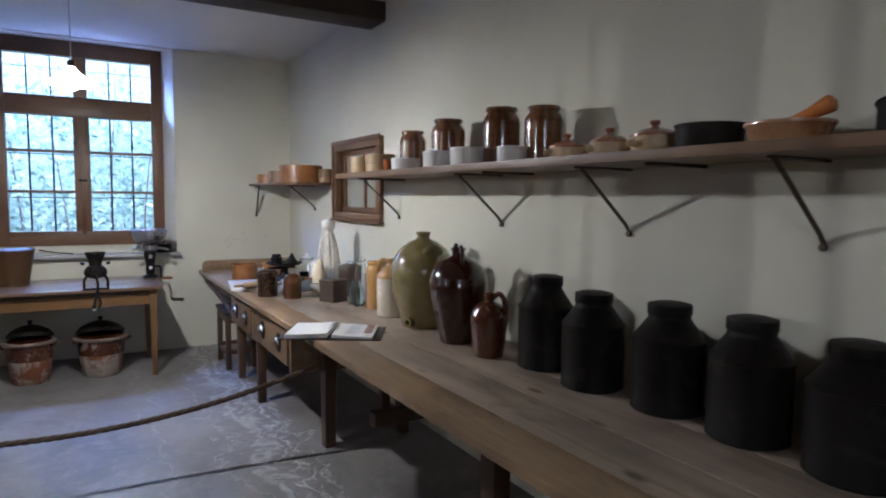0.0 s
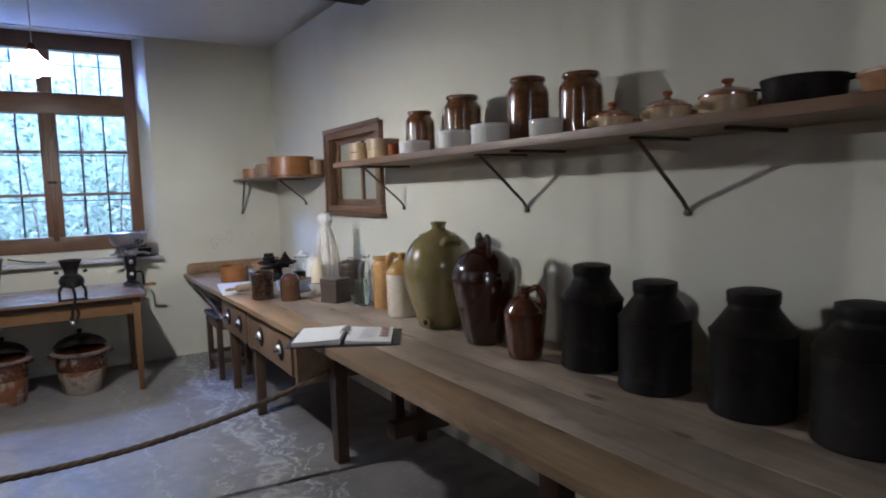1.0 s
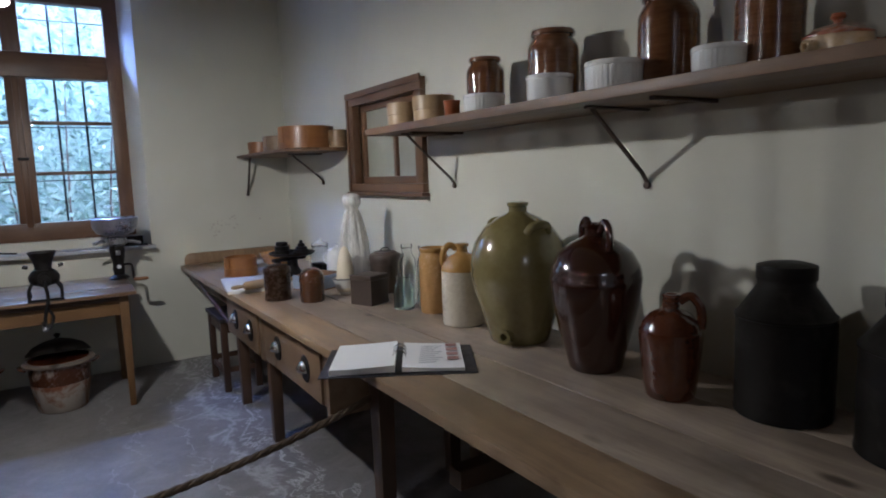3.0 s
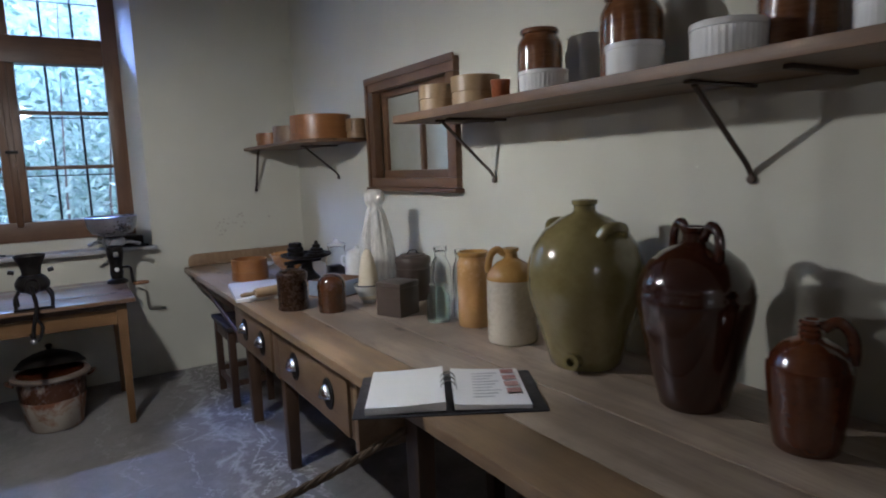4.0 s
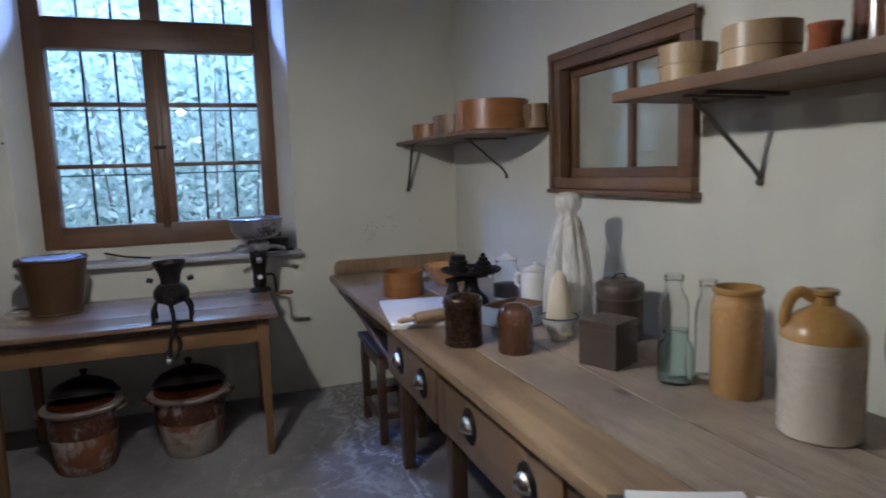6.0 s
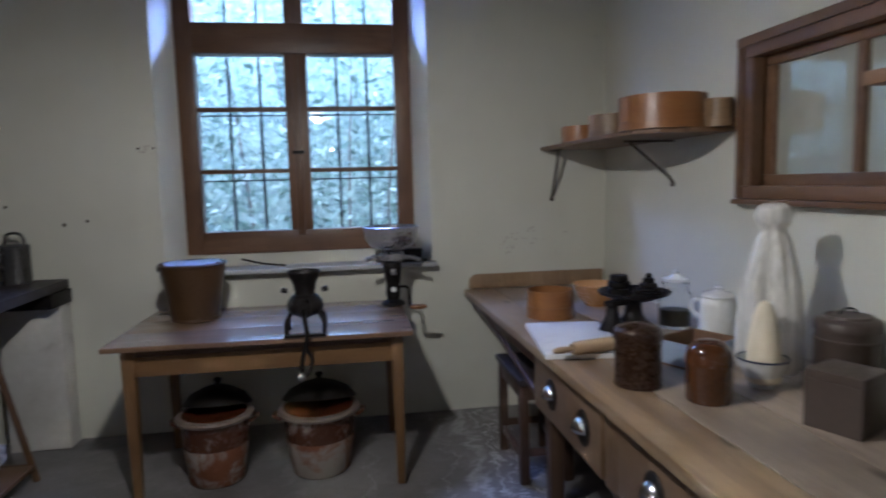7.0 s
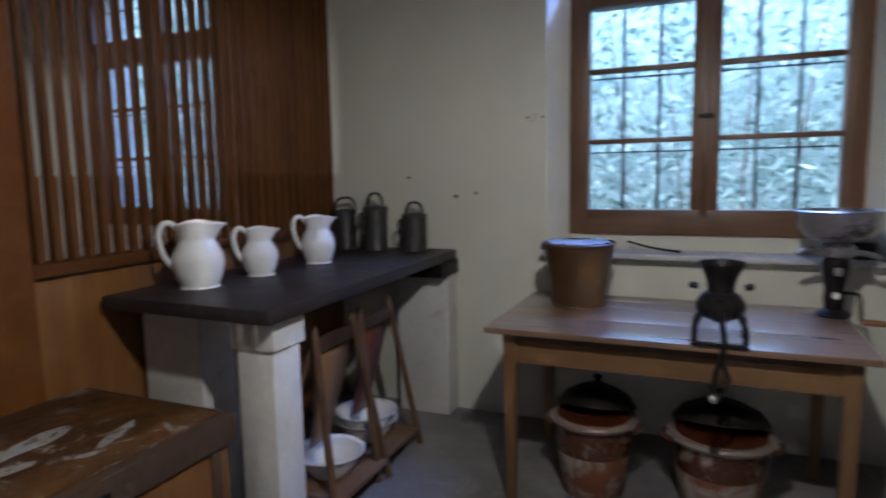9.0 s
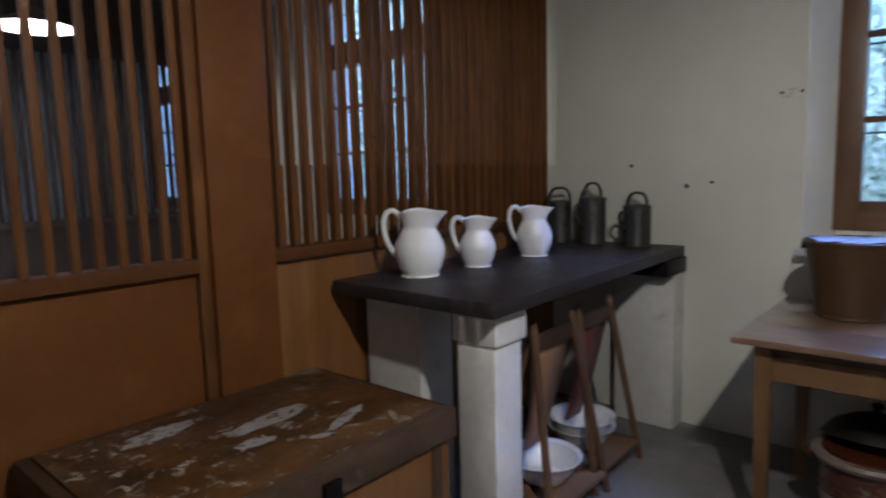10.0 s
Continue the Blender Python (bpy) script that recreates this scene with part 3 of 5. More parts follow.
part("post_edge", box((-0.06, 4.262, 0), (0.012, 4.30, CEIL), 0.004), SLAT, part_wall)

# ---- pendant lamps ----
def pendant(place, label, wide=1.0, metal=False):
    lamp = thing("pendant_lamp", at(*place), label, "lamp", "pendant lamps")
    rim = ((0.121, 0.0), (0.123, 0.004), (0.085, 0.035), (0.05, 0.062), (0.028, 0.085), (0.022, 0.10))
    inner = ((0.019, 0.099), (0.025, 0.083), (0.047, 0.058), (0.082, 0.031), (0.119, 0.001))
    if metal:
        part("shade", lathe([(r * wide, z) for r, z in rim], 48), BEAM, lamp, "dark enamelled metal shade")
        part("reflector", lathe([(r * wide, z - 0.002) for r, z in inner] + [(0.121 * wide, 0.0)], 48), CHINA, lamp, "white reflecting inside")
    else:
        part("shade", lathe(rim + inner, 48), OPAL, lamp, "white opal glass shade")
    part("holder", lathe([(0, 0.135), (0.016, 0.135), (0.020, 0.125), (0.021, 0.10), (0.017, 0.085), (0, 0.085)], 20), RUSSET, lamp, "brown lamp holder")
    b = part("bulb", lathe([(0, -0.03), (0.022, -0.024), (0.032, -0.002), (0.028, 0.02), (0.014, 0.045), (0.012, 0.08), (0, 0.08)], 24, soft=3), BULB, lamp, "glowing bulb")
    b.visible_shadow = False
    part("cord", tube([(0, 0, 0.13), (0.001, 0, 0.5), (0, 0, CEIL - place[2])], 0.003, 6), STONEWARE, lamp)
    part("ceiling_rose", lathe([(0, CEIL - place[2]), (0.04, CEIL - place[2]), (0.035, CEIL - place[2] - 0.02), (0, CEIL - place[2] - 0.025)], 20), CHINA, lamp)
    return lamp


pendant(LAMP, "white opal glass pendant lamp on a cord")
pendant(LAMP_BACK, "white opal glass pendant lamp behind the walkway")
pendant(LAMP_NEXT, "lit white pendant lamp in the next room", 1.6, True)
pendant(LAMP_FAR, "lit white pendant lamp beyond the slats", 1.6, True)

# ---- long plank bench and drawer bench ----
B = 0.76


def front_x(y):
    return 0.915 + 0.02 * (6.4 - y)


ANG = math.degrees(math.atan(0.02))
bench = thing("work_bench", pose(1.83, 3.5, 0, 0, 0, ANG), "long scrubbed pine bench on stained legs", "bench")
random.seed(4)
edges = [-0.885, -0.70, -0.47, -0.235, -0.01]
for k, (a, b) in enumerate(zip(edges, edges[1:])):
    part("plank", box((a + 0.0018, -5.4, B - 0.036 + 0.001 * (k % 2)), (b - 0.0018, 2.93, B - 0.001 * (k % 2)), 0.004), BENCH_FRONT if k == 0 else BENCH, bench)
part("apron", box((-0.70, -5.3, B - 0.14), (-0.67, -0.06, B - 0.038)), LEG, bench)
part("apron", box((-0.10, -5.3, B - 0.14), (-0.07, -0.06, B - 0.038)), LEG, bench)
part("end_apron", box((-0.67, -0.09, B - 0.14), (-0.10, -0.06, B - 0.039)), LEG, bench)
part("cross_rail", box((-0.50, -0.38, 0.20), (-0.16, -0.30, 0.28), 0.006), LEG, bench)
for y in (-0.02, -1.72, -3.4, -5.2):
    for x in (-0.64, -0.15):
        part("leg", box((x - 0.038, y - 0.045, 0), (x + 0.038, y + 0.045, B - 0.038), 0.004, taper=0.82), LEG, bench)

dbench = thing("drawer_cabinet", at(0, 0, 0), "pine drawer cabinet with metal cup pulls under the bench", "cabinet")
outline = [(0.925, 0.0), (1.775, 0.0), (1.775, 0.088)] + [(0.975 - 0.05 * math.sin(a), 0.038 + 0.05 * math.cos(a)) for a in (math.pi / 2 * k / 8 for k in range(9))]
tagged(part("back_board", prism(outline, 0, 0.028, 0.004), BENCH_EDGE, place=pose(0, 6.449, B, 90, 0, 0)), "low pine upstand board along the wall", "board")
part("carcass", prism([(0.992, 3.56), (1.70, 3.56), (1.70, 5.20), (0.962, 5.20)], 0.47, B - 0.036, 0.003), DRAWER, dbench)
part("end_panel", prism([(0.985, 3.525), (1.70, 3.525), (1.70, 3.557), (0.985, 3.557)], 0.44, B - 0.036, 0.003), DRAWER, dbench)


def drawer(y0, y1, pulls):
    d = part("drawer", box((-0.018, y0, 0.475), (0.004, y1, 0.690), 0.005), DRAWER, dbench, place=pose(front_x((y0 + y1) / 2) + 0.035, 0, 0))
    for y in pulls:
        # a dark oval plate with a bright hood over it
        bm = bmesh.new()
        ring = [(0.058 * math.sin(a), 0.062 * math.cos(a)) for a in (2 * math.pi * i / 20 for i in range(20))]
        lo = [bm.verts.new((-0.019, y + p, 0.585 + q)) for p, q in ring]
        hi = [bm.verts.new((-0.023, y + p * 0.94, 0.585 + q * 0.94)) for p, q in ring]
        bm.faces.new(hi)
        for i in range(20):
            bm.faces.new((lo[i], lo[(i + 1) % 20], hi[(i + 1) % 20], hi[i]))
        part("pull_plate", bm, IRON, d)
        bm = bmesh.new()
        rows = []
        for i in range(7):
            e = math.pi / 2 * i / 6
            rows.append([bm.verts.new((-0.022 - 0.034 * math.cos(a) * math.cos(e), y + 0.043 * math.sin(a) * math.cos(e), 0.575 + 0.048 * math.sin(e))) for a in (-math.pi / 2 + math.pi * k / 12 for k in range(13))])
        for r0, r1 in zip(rows, rows[1:]):
            for k in range(12):
                bm.faces.new((r0[k], r0[k + 1], r1[k + 1], r1[k]))
        cup = part("cup_pull", bm, CHROME, d, "bright metal cup pull")
        md = cup.modifiers.new("thick", "SOLIDIFY")
        md.thickness = 0.003
    return d


drawer(4.50, 5.17, (4.98, 4.65))
drawer(3.60, 4.41, (4.19, 3.785))
part("divider", box((-0.014, 4.415, 0.46), (0.02, 4.495, 0.70), 0.003), DRAWER, dbench, place=pose(front_x(4.45) + 0.035, 0, 0))
for x, y in ((1.03, 4.46), (1.03, 5.14), (1.62, 3.62), (1.62, 5.12), (1.60, 6.2)):
    part("leg", box((x - 0.032, y - 0.032, 0), (x + 0.032, y + 0.032, 0.475 if y < 5.3 else B - 0.036), 0.004, taper=0.85), LEG, dbench)
part("brace", tube([(0.985, 5.22, 0.50), (0.955, 5.9, 0.64), (0.945, 6.38, B - 0.045)], 0.014, 8), LEG, dbench)
part("apron", prism([(0.965, 5.205), (0.985, 5.205), (0.965, 6.40), (0.945, 6.40)], B - 0.12, B - 0.036, 0.003), LEG, dbench)

stool = thing("stool", at(1.085, 5.64, 0), "dark-stained wooden stool tucked under the bench", "stool")
part("seat", box((-0.135, -0.235, 0.475), (0.135, 0.235, 0.505), 0.006), SLATE, stool, "dark worn seat")
for x in (-0.105, 0.105):
    for y in (-0.20, 0.19):
        part("leg", box((x - 0.021, y - 0.021, 0), (x + 0.021, y + 0.021, 0.476), 0.003), STOOL, stool)
for y in (-0.20, 0.19):
    part("rail", box((-0.085, y - 0.011, 0.40), (0.085, y + 0.011, 0.474), 0.003), STOOL, stool)
    part("stretcher", box((-0.085, y - 0.01, 0.13), (0.085, y + 0.01, 0.165), 0.003), STOOL, stool)
for x in (-0.105, 0.105):
    part("rail", box((x - 0.011, -0.18, 0.40), (x + 0.011, 0.17, 0.474), 0.003), STOOL, stool)
    part("stretcher", box((x - 0.01, -0.18, 0.10), (x + 0.01, 0.17, 0.135), 0.003), STOOL, stool)

# ---- long wall shelf on iron brackets ----
S = 1.645
shelf = thing("wall_shelf", pose(wall_x(4.13), 4.13, 0, 0, 0, ANG), "long brown wooden shelf on iron brackets", "shelf")
part("board", box((-0.375, -5.6, S - 0.034), (0, 0, S), 0.004), SHELF, shelf)


def bracket(parent, y, reach, z, drop, turn=0):
    br = part("bracket", tube([(-0.004, 0, 0), (-reach, 0, 0)], 0.011, 8, flat=0.45), RUST, parent, "thin rusty iron bracket", pose(0, y, z, 0, 0, turn))
    part("strut", tube([(-reach + 0.03, 0, -0.006), (-0.03, 0, -drop + 0.03), (-0.006, 0, -drop), (-0.006, 0, -drop - 0.02)], 0.009, 8, flat=0.7), RUST, br)
    part("foot", lathe([(0, -0.006), (0.012, -0.006), (0.012, 0.006), (0, 0.008)], 12), RUST, br, place=pose(-0.006, 0, -drop - 0.012, 0, -90, 0))
    return br


for y in (-0.245, -1.445, -2.32, -3.08, -3.9):
    bracket(shelf, y, 0.30, S - 0.040, 0.245)
for y in (-0.33, -1.70, -2.66):
    part("iron_bar", box((-0.30, y - 0.011, S - 0.046), (-0.006, y + 0.011, S - 0.0345), 0.002), RUST, shelf, "flat iron bar under the board", pose(0, 0, 0))

cshelf = thing("corner_shelf", at(0, 0, 0), "short wooden corner shelf on iron brackets", "shelf")
part("board", prism([(1.385, 6.445), (1.795, 6.445), (1.823, 5.15), (1.62, 5.15), (1.50, 5.18), (1.42, 5.27), (1.39, 5.42)], 1.588, 1.608, 0.004), SHELF, cshelf)
b = bracket(cshelf, 0, 0.26, 1.583, 0.20)
b.matrix_basis = pose(wall_x(5.64), 5.64, 1.583)
b = bracket(cshelf, 0, 0.17, 1.583, 0.28)
b.matrix_basis = pose(1.455, 6.448, 1.583, 0, 0, 90)

# ---- mirror-like hatch in the wall ----
hatch = thing("wall_hatch", WS, "brown wooden frame with two old glass panes in the wall", "hatch", kind="structure")
hy0, hy1, hz0, hz1 = -2.305, -1.365, 1.312, 1.932
for nm, lo, hi in (("frame_bottom", (-0.035, hy0, hz0), (0.02, hy1, hz0 + 0.05)), ("frame_top", (-0.035, hy0, hz1 - 0.07), (0.02, hy1, hz1)),
                   ("frame_side", (-0.035, hy0, hz0 + 0.05), (0.02, hy0 + 0.075, hz1 - 0.07)), ("frame_side", (-0.035, hy1 - 0.075, hz0 + 0.05), (0.02, hy1, hz1 - 0.07))):
    part(nm, box(lo, hi, 0.006), HATCH, hatch)
part("moulding", box((-0.047, hy0 - 0.012, hz1 - 0.025), (-0.0355, hy1 + 0.012, hz1 + 0.012), 0.004), HATCH, hatch)
part("moulding", box((-0.045, hy1 - 0.022, hz0), (-0.0355, hy1 + 0.012, hz1 - 0.026), 0.004), HATCH, hatch)
part("ledge", box((-0.055, hy0 - 0.015, hz0 - 0.022), (0.0, hy1 + 0.02, hz0 - 0.001), 0.005), HATCH, hatch)
for nm, lo, hi in (("sash_bottom", (0.03, H0, HZ0), (0.06, H1, HZ0 + 0.05)), ("sash_top", (0.03, H0, HZ1 - 0.05), (0.06, H1, HZ1)),
                   ("sash_side", (0.03, H0, HZ0 + 0.05), (0.06, H0 + 0.05, HZ1 - 0.05)), ("sash_side", (0.03, H1 - 0.06, HZ0 + 0.05), (0.06, H1, HZ1 - 0.05)),
                   ("sash_mullion", (0.028, -1.90, HZ0 + 0.05), (0.06, -1.865, HZ1 - 0.05))):
    part(nm, box(lo, hi, 0.004), HATCH, hatch)
part("pane", box((0.048, H0 + 0.05, HZ0 + 0.05), (0.055, -1.90, HZ1 - 0.05), 0), OLDPANE, hatch, "dim reflecting glass")
part("pane", box((0.048, -1.865, HZ0 + 0.05), (0.055, H1 - 0.06, HZ1 - 0.05), 0), OLDPANE, hatch, "dim reflecting glass")


# ---- things on the bench ----
def loop(r, pts, bm=None, flat=0.6):
    return tube(pts, r, 10, bm, soft=6, flat=flat)


olive = thing("stoneware_jar", at(1.622, 3.092, B, 25), "very large olive-green glazed stoneware jar with spigot hole", "jar")
part("body", lathe([(0, 0.0), (0.109, 0.0), (0.1155, 0.006), (0.1221, 0.03), (0.1472, 0.12), (0.1744, 0.20), (0.1875, 0.265), (0.1853, 0.325), (0.169, 0.385), (0.1308, 0.44), (0.08175, 0.476), (0.044, 0.492),
                    (0.035, 0.50), (0.035, 0.517), (0.041, 0.520), (0.041, 0.534), (0.03, 0.534), (0.028, 0.49), (0, 0.48)], 64), OLIVE, olive)
for a in (60, 240):
    c, s = math.cos(radians(a)), math.sin(radians(a))
    part("lug_handle", loop(0.0125, [(0.130 * c - 0.048 * s, 0.130 * s + 0.048 * c, 0.425), (0.144 * c - 0.034 * s, 0.144 * s + 0.034 * c, 0.450), (0.148 * c, 0.148 * s, 0.457), (0.144 * c + 0.034 * s, 0.144 * s - 0.034 * c, 0.450), (0.130 * c + 0.048 * s, 0.130 * s - 0.048 * c, 0.425)], flat=1.3), OLIVE, olive)
part("spigot_boss", lathe([(0.014, 0.0), (0.030, 0.0), (0.024, 0.022), (0.026, 0.040), (0.014, 0.040), (0.013, 0.0)], 24), OLIVE, olive, place=pose(-0.114, -0.01, 0.042, 0, -90, 0))

brown = thing("stoneware_jar", at(1.593, 2.658, B, 10), "big dark brown glazed stoneware jar with two loop handles", "jar")
part("body", lathe([(0, 0), (0.080, 0), (0.086, 0.006), (0.094, 0.04), (0.118, 0.13), (0.138, 0.22), (0.147, 0.285), (0.149, 0.305), (0.145, 0.312), (0.146, 0.322), (0.140, 0.345), (0.118, 0.385), (0.082, 0.415), (0.045, 0.432),
                    (0.033, 0.440), (0.031, 0.462), (0.038, 0.467), (0.038, 0.478), (0.027, 0.478), (0.026, 0.44), (0, 0.43)], 64), BROWN, brown)
for a in (60, 240):
    c, s = math.cos(radians(a)), math.sin(radians(a))
    part("loop_handle", loop(0.012, [(0.033 * c, 0.033 * s, 0.45), (0.062 * c, 0.062 * s, 0.482), (0.092 * c, 0.092 * s, 0.468), (0.102 * c, 0.102 * s, 0.43), (0.098 * c, 0.098 * s, 0.40)], flat=1.2), BROWN, brown)

small = thing("stoneware_flagon", at(1.577, 2.350, B, -60), "small russet-brown glazed flagon with a looped handle", "flagon")
part("body", lathe([(0, 0), (0.064, 0), (0.068, 0.005), (0.074, 0.04), (0.084, 0.13), (0.088, 0.175), (0.087, 0.192), (0.082, 0.197), (0.078, 0.212), (0.058, 0.238), (0.032, 0.252), (0.022, 0.256), (0.025, 0.263), (0.021, 0.268), (0.025, 0.275), (0.021, 0.281), (0.025, 0.288), (0.023, 0.295), (0.015, 0.295), (0.014, 0.26), (0, 0.25)], 56), RUSSET, small)
part("handle", loop(0.010, [(0.022, 0, 0.275), (0.050, 0, 0.292), (0.074, 0, 0.27), (0.082, 0, 0.235), (0.080, 0, 0.20)], flat=1.3), RUSSET, small)


def black_can(x, y, r, h, label):
    can = thing("tea_canister", at(x, y, B), label, "canister", "black canisters on the bench")
    part("body", lathe([(0, 0.0), (r - 0.004, 0), (r, 0.004), (r, 0.012), (r - 0.002, 0.016), (r - 0.001, h * 0.64), (r + 0.002, h * 0.645), (r + 0.002, h * 0.66), (r - 0.004, h * 0.67), (0.60 * r, h * 0.835), (0.575 * r, h * 0.845), (0.575 * r, h * 0.90), (0, h * 0.90)], 56), BLACKTIN, can)
    part("lid", lathe([(0, h * 0.885), (0.60 * r, h * 0.885), (0.605 * r, h * 0.89), (0.605 * r, h * 0.965), (0.595 * r, h * 0.975), (0.40 * r, h * 0.992), (0, h)], 48), BLACKTIN, can)
    part("seam", tube([(-r - 0.001, 0.02, 0.012), (-r - 0.001, 0.02, h * 0.64)], 0.0022, 6), BLACKTIN, can, place=pose(0, 0, 0, 0, 0, 110))
    return can


for x, y, r, h in ((1.702, 2.096, 0.118, 0.402), (1.684, 1.783, 0.121, 0.374), (1.731, 1.460, 0.123, 0.377), (1.740, 1.157, 0.122, 0.378), (1.745, 0.848, 0.126, 0.364), (1.75, 0.53, 0.125, 0.37)):
    black_can(x, y, r, h, "taller dull black tin canister with a round lid" if h > 0.39 else "dull black tin canister with sloping shoulders and lid")

tan = thing("stoneware_bottle", at(1.590, 3.442, B, 150), "cream stoneware bottle with ochre shoulders and a handle", "bottle")
part("body", lathe([(0, 0), (0.086, 0), (0.091, 0.005), (0.092, 0.02), (0.092, 0.225), (0.0925, 0.236)], 56), STONEWARE, tan)
part("shoulder", lathe([(0.0925, 0.236), (0.091, 0.25), (0.080, 0.272), (0.058, 0.295), (0.034, 0.308), (0.025, 0.314), (0.023, 0.335), (0.030, 0.339), (0.030, 0.351), (0.019, 0.351), (0.018, 0.31), (0, 0.30)], 56), OCHREDARK, tan, "ochre glazed shoulder and neck")
part("handle", loop(0.010, [(0.023, 0, 0.328), (0.052, 0, 0.345), (0.076, 0, 0.325), (0.085, 0, 0.285), (0.083, 0, 0.262)], flat=1.4), OCHREDARK, tan)

yel = thing("stoneware_jar", at(1.613, 3.725, B), "tall ochre glazed cylindrical stoneware jar", "jar")
part("body", lathe([(0, 0), (0.066, 0), (0.070, 0.005), (0.0705, 0.25), (0.067, 0.268), (0.062, 0.276), (0.062, 0.29), (0.057, 0.289), (0.057, 0.02), (0, 0.015)], 56), OCHRE, yel)
part("rim", lathe([(0.0625, 0.289), (0.067, 0.293), (0.068, 0.303), (0.064, 0.308), (0.058, 0.308), (0.057, 0.289)], 56), OCHREDARK, yel, "darker rolled rim")


def glass_jar(x, y, r, h, neck, material, label, name="glass_jar"):
    t = 0.0035
    pr = [(0, 0.0), (r - 0.004, 0), (r, 0.006), (r, h * 0.66), (r * 0.9, h * 0.75), (neck, h * 0.84), (neck, h * 0.93), (neck + 0.004, h * 0.94), (neck + 0.004, h), (neck - t, h), (neck - t, h * 0.84), (r * 0.9 - t, h * 0.74), (r - t, h * 0.65), (r - t, 0.012), (0, 0.010)]
    return tagged(part(name, lathe(pr, 40), material, place=at(x, y, B)), label, "jar")


glass_jar(1.525, 3.872, 0.051, 0.160, 0.034, GREENGLASS, "small squat blue-green glass jar")
glass_jar(1.603, 3.975, 0.047, 0.305, 0.026, CLEAR, "tall clear glass bottle, empty", "glass_bottle")
glass_jar(1.640, 3.868, 0.036, 0.300, 0.022, CLEAR, "slim clear glass bottle, empty", "glass_bottle")

tin = thing("tea_tin", at(1.099, 4.536, B), "round dark tin with worn printed decoration", "tin")
part("body", lathe([(0, 0), (0.070, 0), (0.073, 0.003), (0.073, 0.008), (0.071, 0.011), (0.071, 0.045), (0.072, 0.048), (0.071, 0.051), (0.071, 0.152)], 48), PATTERNTIN, tin)
part("lid", lathe([(0.074, 0.146), (0.074, 0.172), (0.070, 0.180), (0.052, 0.190), (0.048, 0.188), (0.02, 0.196), (0, 0.197)], 48), PATTERNTIN, tin)
mould = thing("butter_mould", at(1.232, 4.362, B), "amber-brown glazed round mould with a domed top", "mould")
part("base", lathe([(0, 0), (0.061, 0), (0.064, 0.006), (0.065, 0.105), (0.066, 0.110)], 44), AMBER, mould)
part("dome", lathe([(0.067, 0.1102), (0.066, 0.122), (0.060, 0.148), (0.044, 0.168), (0.022, 0.177), (0, 0.179)], 44, soft=3), AMBER, mould)

bx = thing("square_tin_box", pose(1.450, 4.108, B, 0, 0, -66), "plain brown square tin box with a lid", "box")
part("body", box((-0.069, -0.069, 0), (0.069, 0.069, 0.128), 0.003), TINBROWN, bx)
part("lid", box((-0.071, -0.071, 0.1282), (0.071, 0.071, 0.152), 0.004), TINBROWN, bx)

canis = thing("lidded_canister", at(1.664, 4.350, B), "dark brown round canister with a ridged lid", "canister")
part("body", lathe([(0, 0), (0.084, 0), (0.087, 0.004), (0.087, 0.15), (0.089, 0.153), (0.089, 0.160), (0.086, 0.163), (0.086, 0.19)], 48), TINBROWN, canis)
part("lid", lathe([(0.090, 0.185), (0.090, 0.208), (0.084, 0.216), (0.066, 0.221), (0.062, 0.228), (0.03, 0.231), (0, 0.232)], 48), TINBROWN, canis)
part("lid_handle", loop(0.004, [(-0.03, 0, 0.230), (-0.015, 0, 0.246), (0.015, 0, 0.246), (0.03, 0, 0.230)]), IRON, canis)

bowl = thing("enamel_bowl", at(1.450, 4.43, B), "small white enamel bowl with a dark rim", "bowl")
part("bowl_body", lathe([(0, 0.004), (0.032, 0.0), (0.034, 0.008), (0.05, 0.035), (0.066, 0.07), (0.073, 0.090), (0.070, 0.090), (0.063, 0.070), (0.046, 0.036), (0, 0.014)], 44), ENAMEL, bowl)
part("rim", lathe([(0.0735, 0.088), (0.0755, 0.091), (0.0725, 0.094), (0.0695, 0.091), (0.0735, 0.088)], 44), NAVY, bowl)
loaf = tagged(part("sugar_loaf", lathe([(0, 0.0), (0.046, 0.0), (0.052, 0.03), (0.046, 0.12), (0.032, 0.20), (0.016, 0.24), (0, 0.25)], 36, soft=3), LOAF, place=at(1.452, 4.43, B + 0.018)), "pale cone of sugar standing in a bowl", "sugar loaf")
rng = random.Random(9)
ph = [rng.uniform(0, 6.28) for _ in range(4)]


def folds(a, z):
    k = min(1, max(0.2, (0.6 - z) / 0.3))
    return 1 + k * (0.10 * math.sin(5 * a + ph[0] + 3 * z) + 0.07 * math.sin(9 * a + ph[1] - 5 * z) + 0.05 * math.sin(14 * a + ph[2]))


mus = tagged(part("muslin_bag", lathe([(0.095, 0.02), (0.098, 0.06), (0.094, 0.16), (0.080, 0.28), (0.062, 0.38), (0.048, 0.435), (0.036, 0.46), (0.038, 0.475), (0.052, 0.50), (0.050, 0.535), (0.030, 0.552), (0, 0.556)], 72, soft=4, wobble=folds), MUSLIN, place=at(1.560, 4.55, B)), "tall white muslin jelly bag, gathered at the top", "cloth bag")

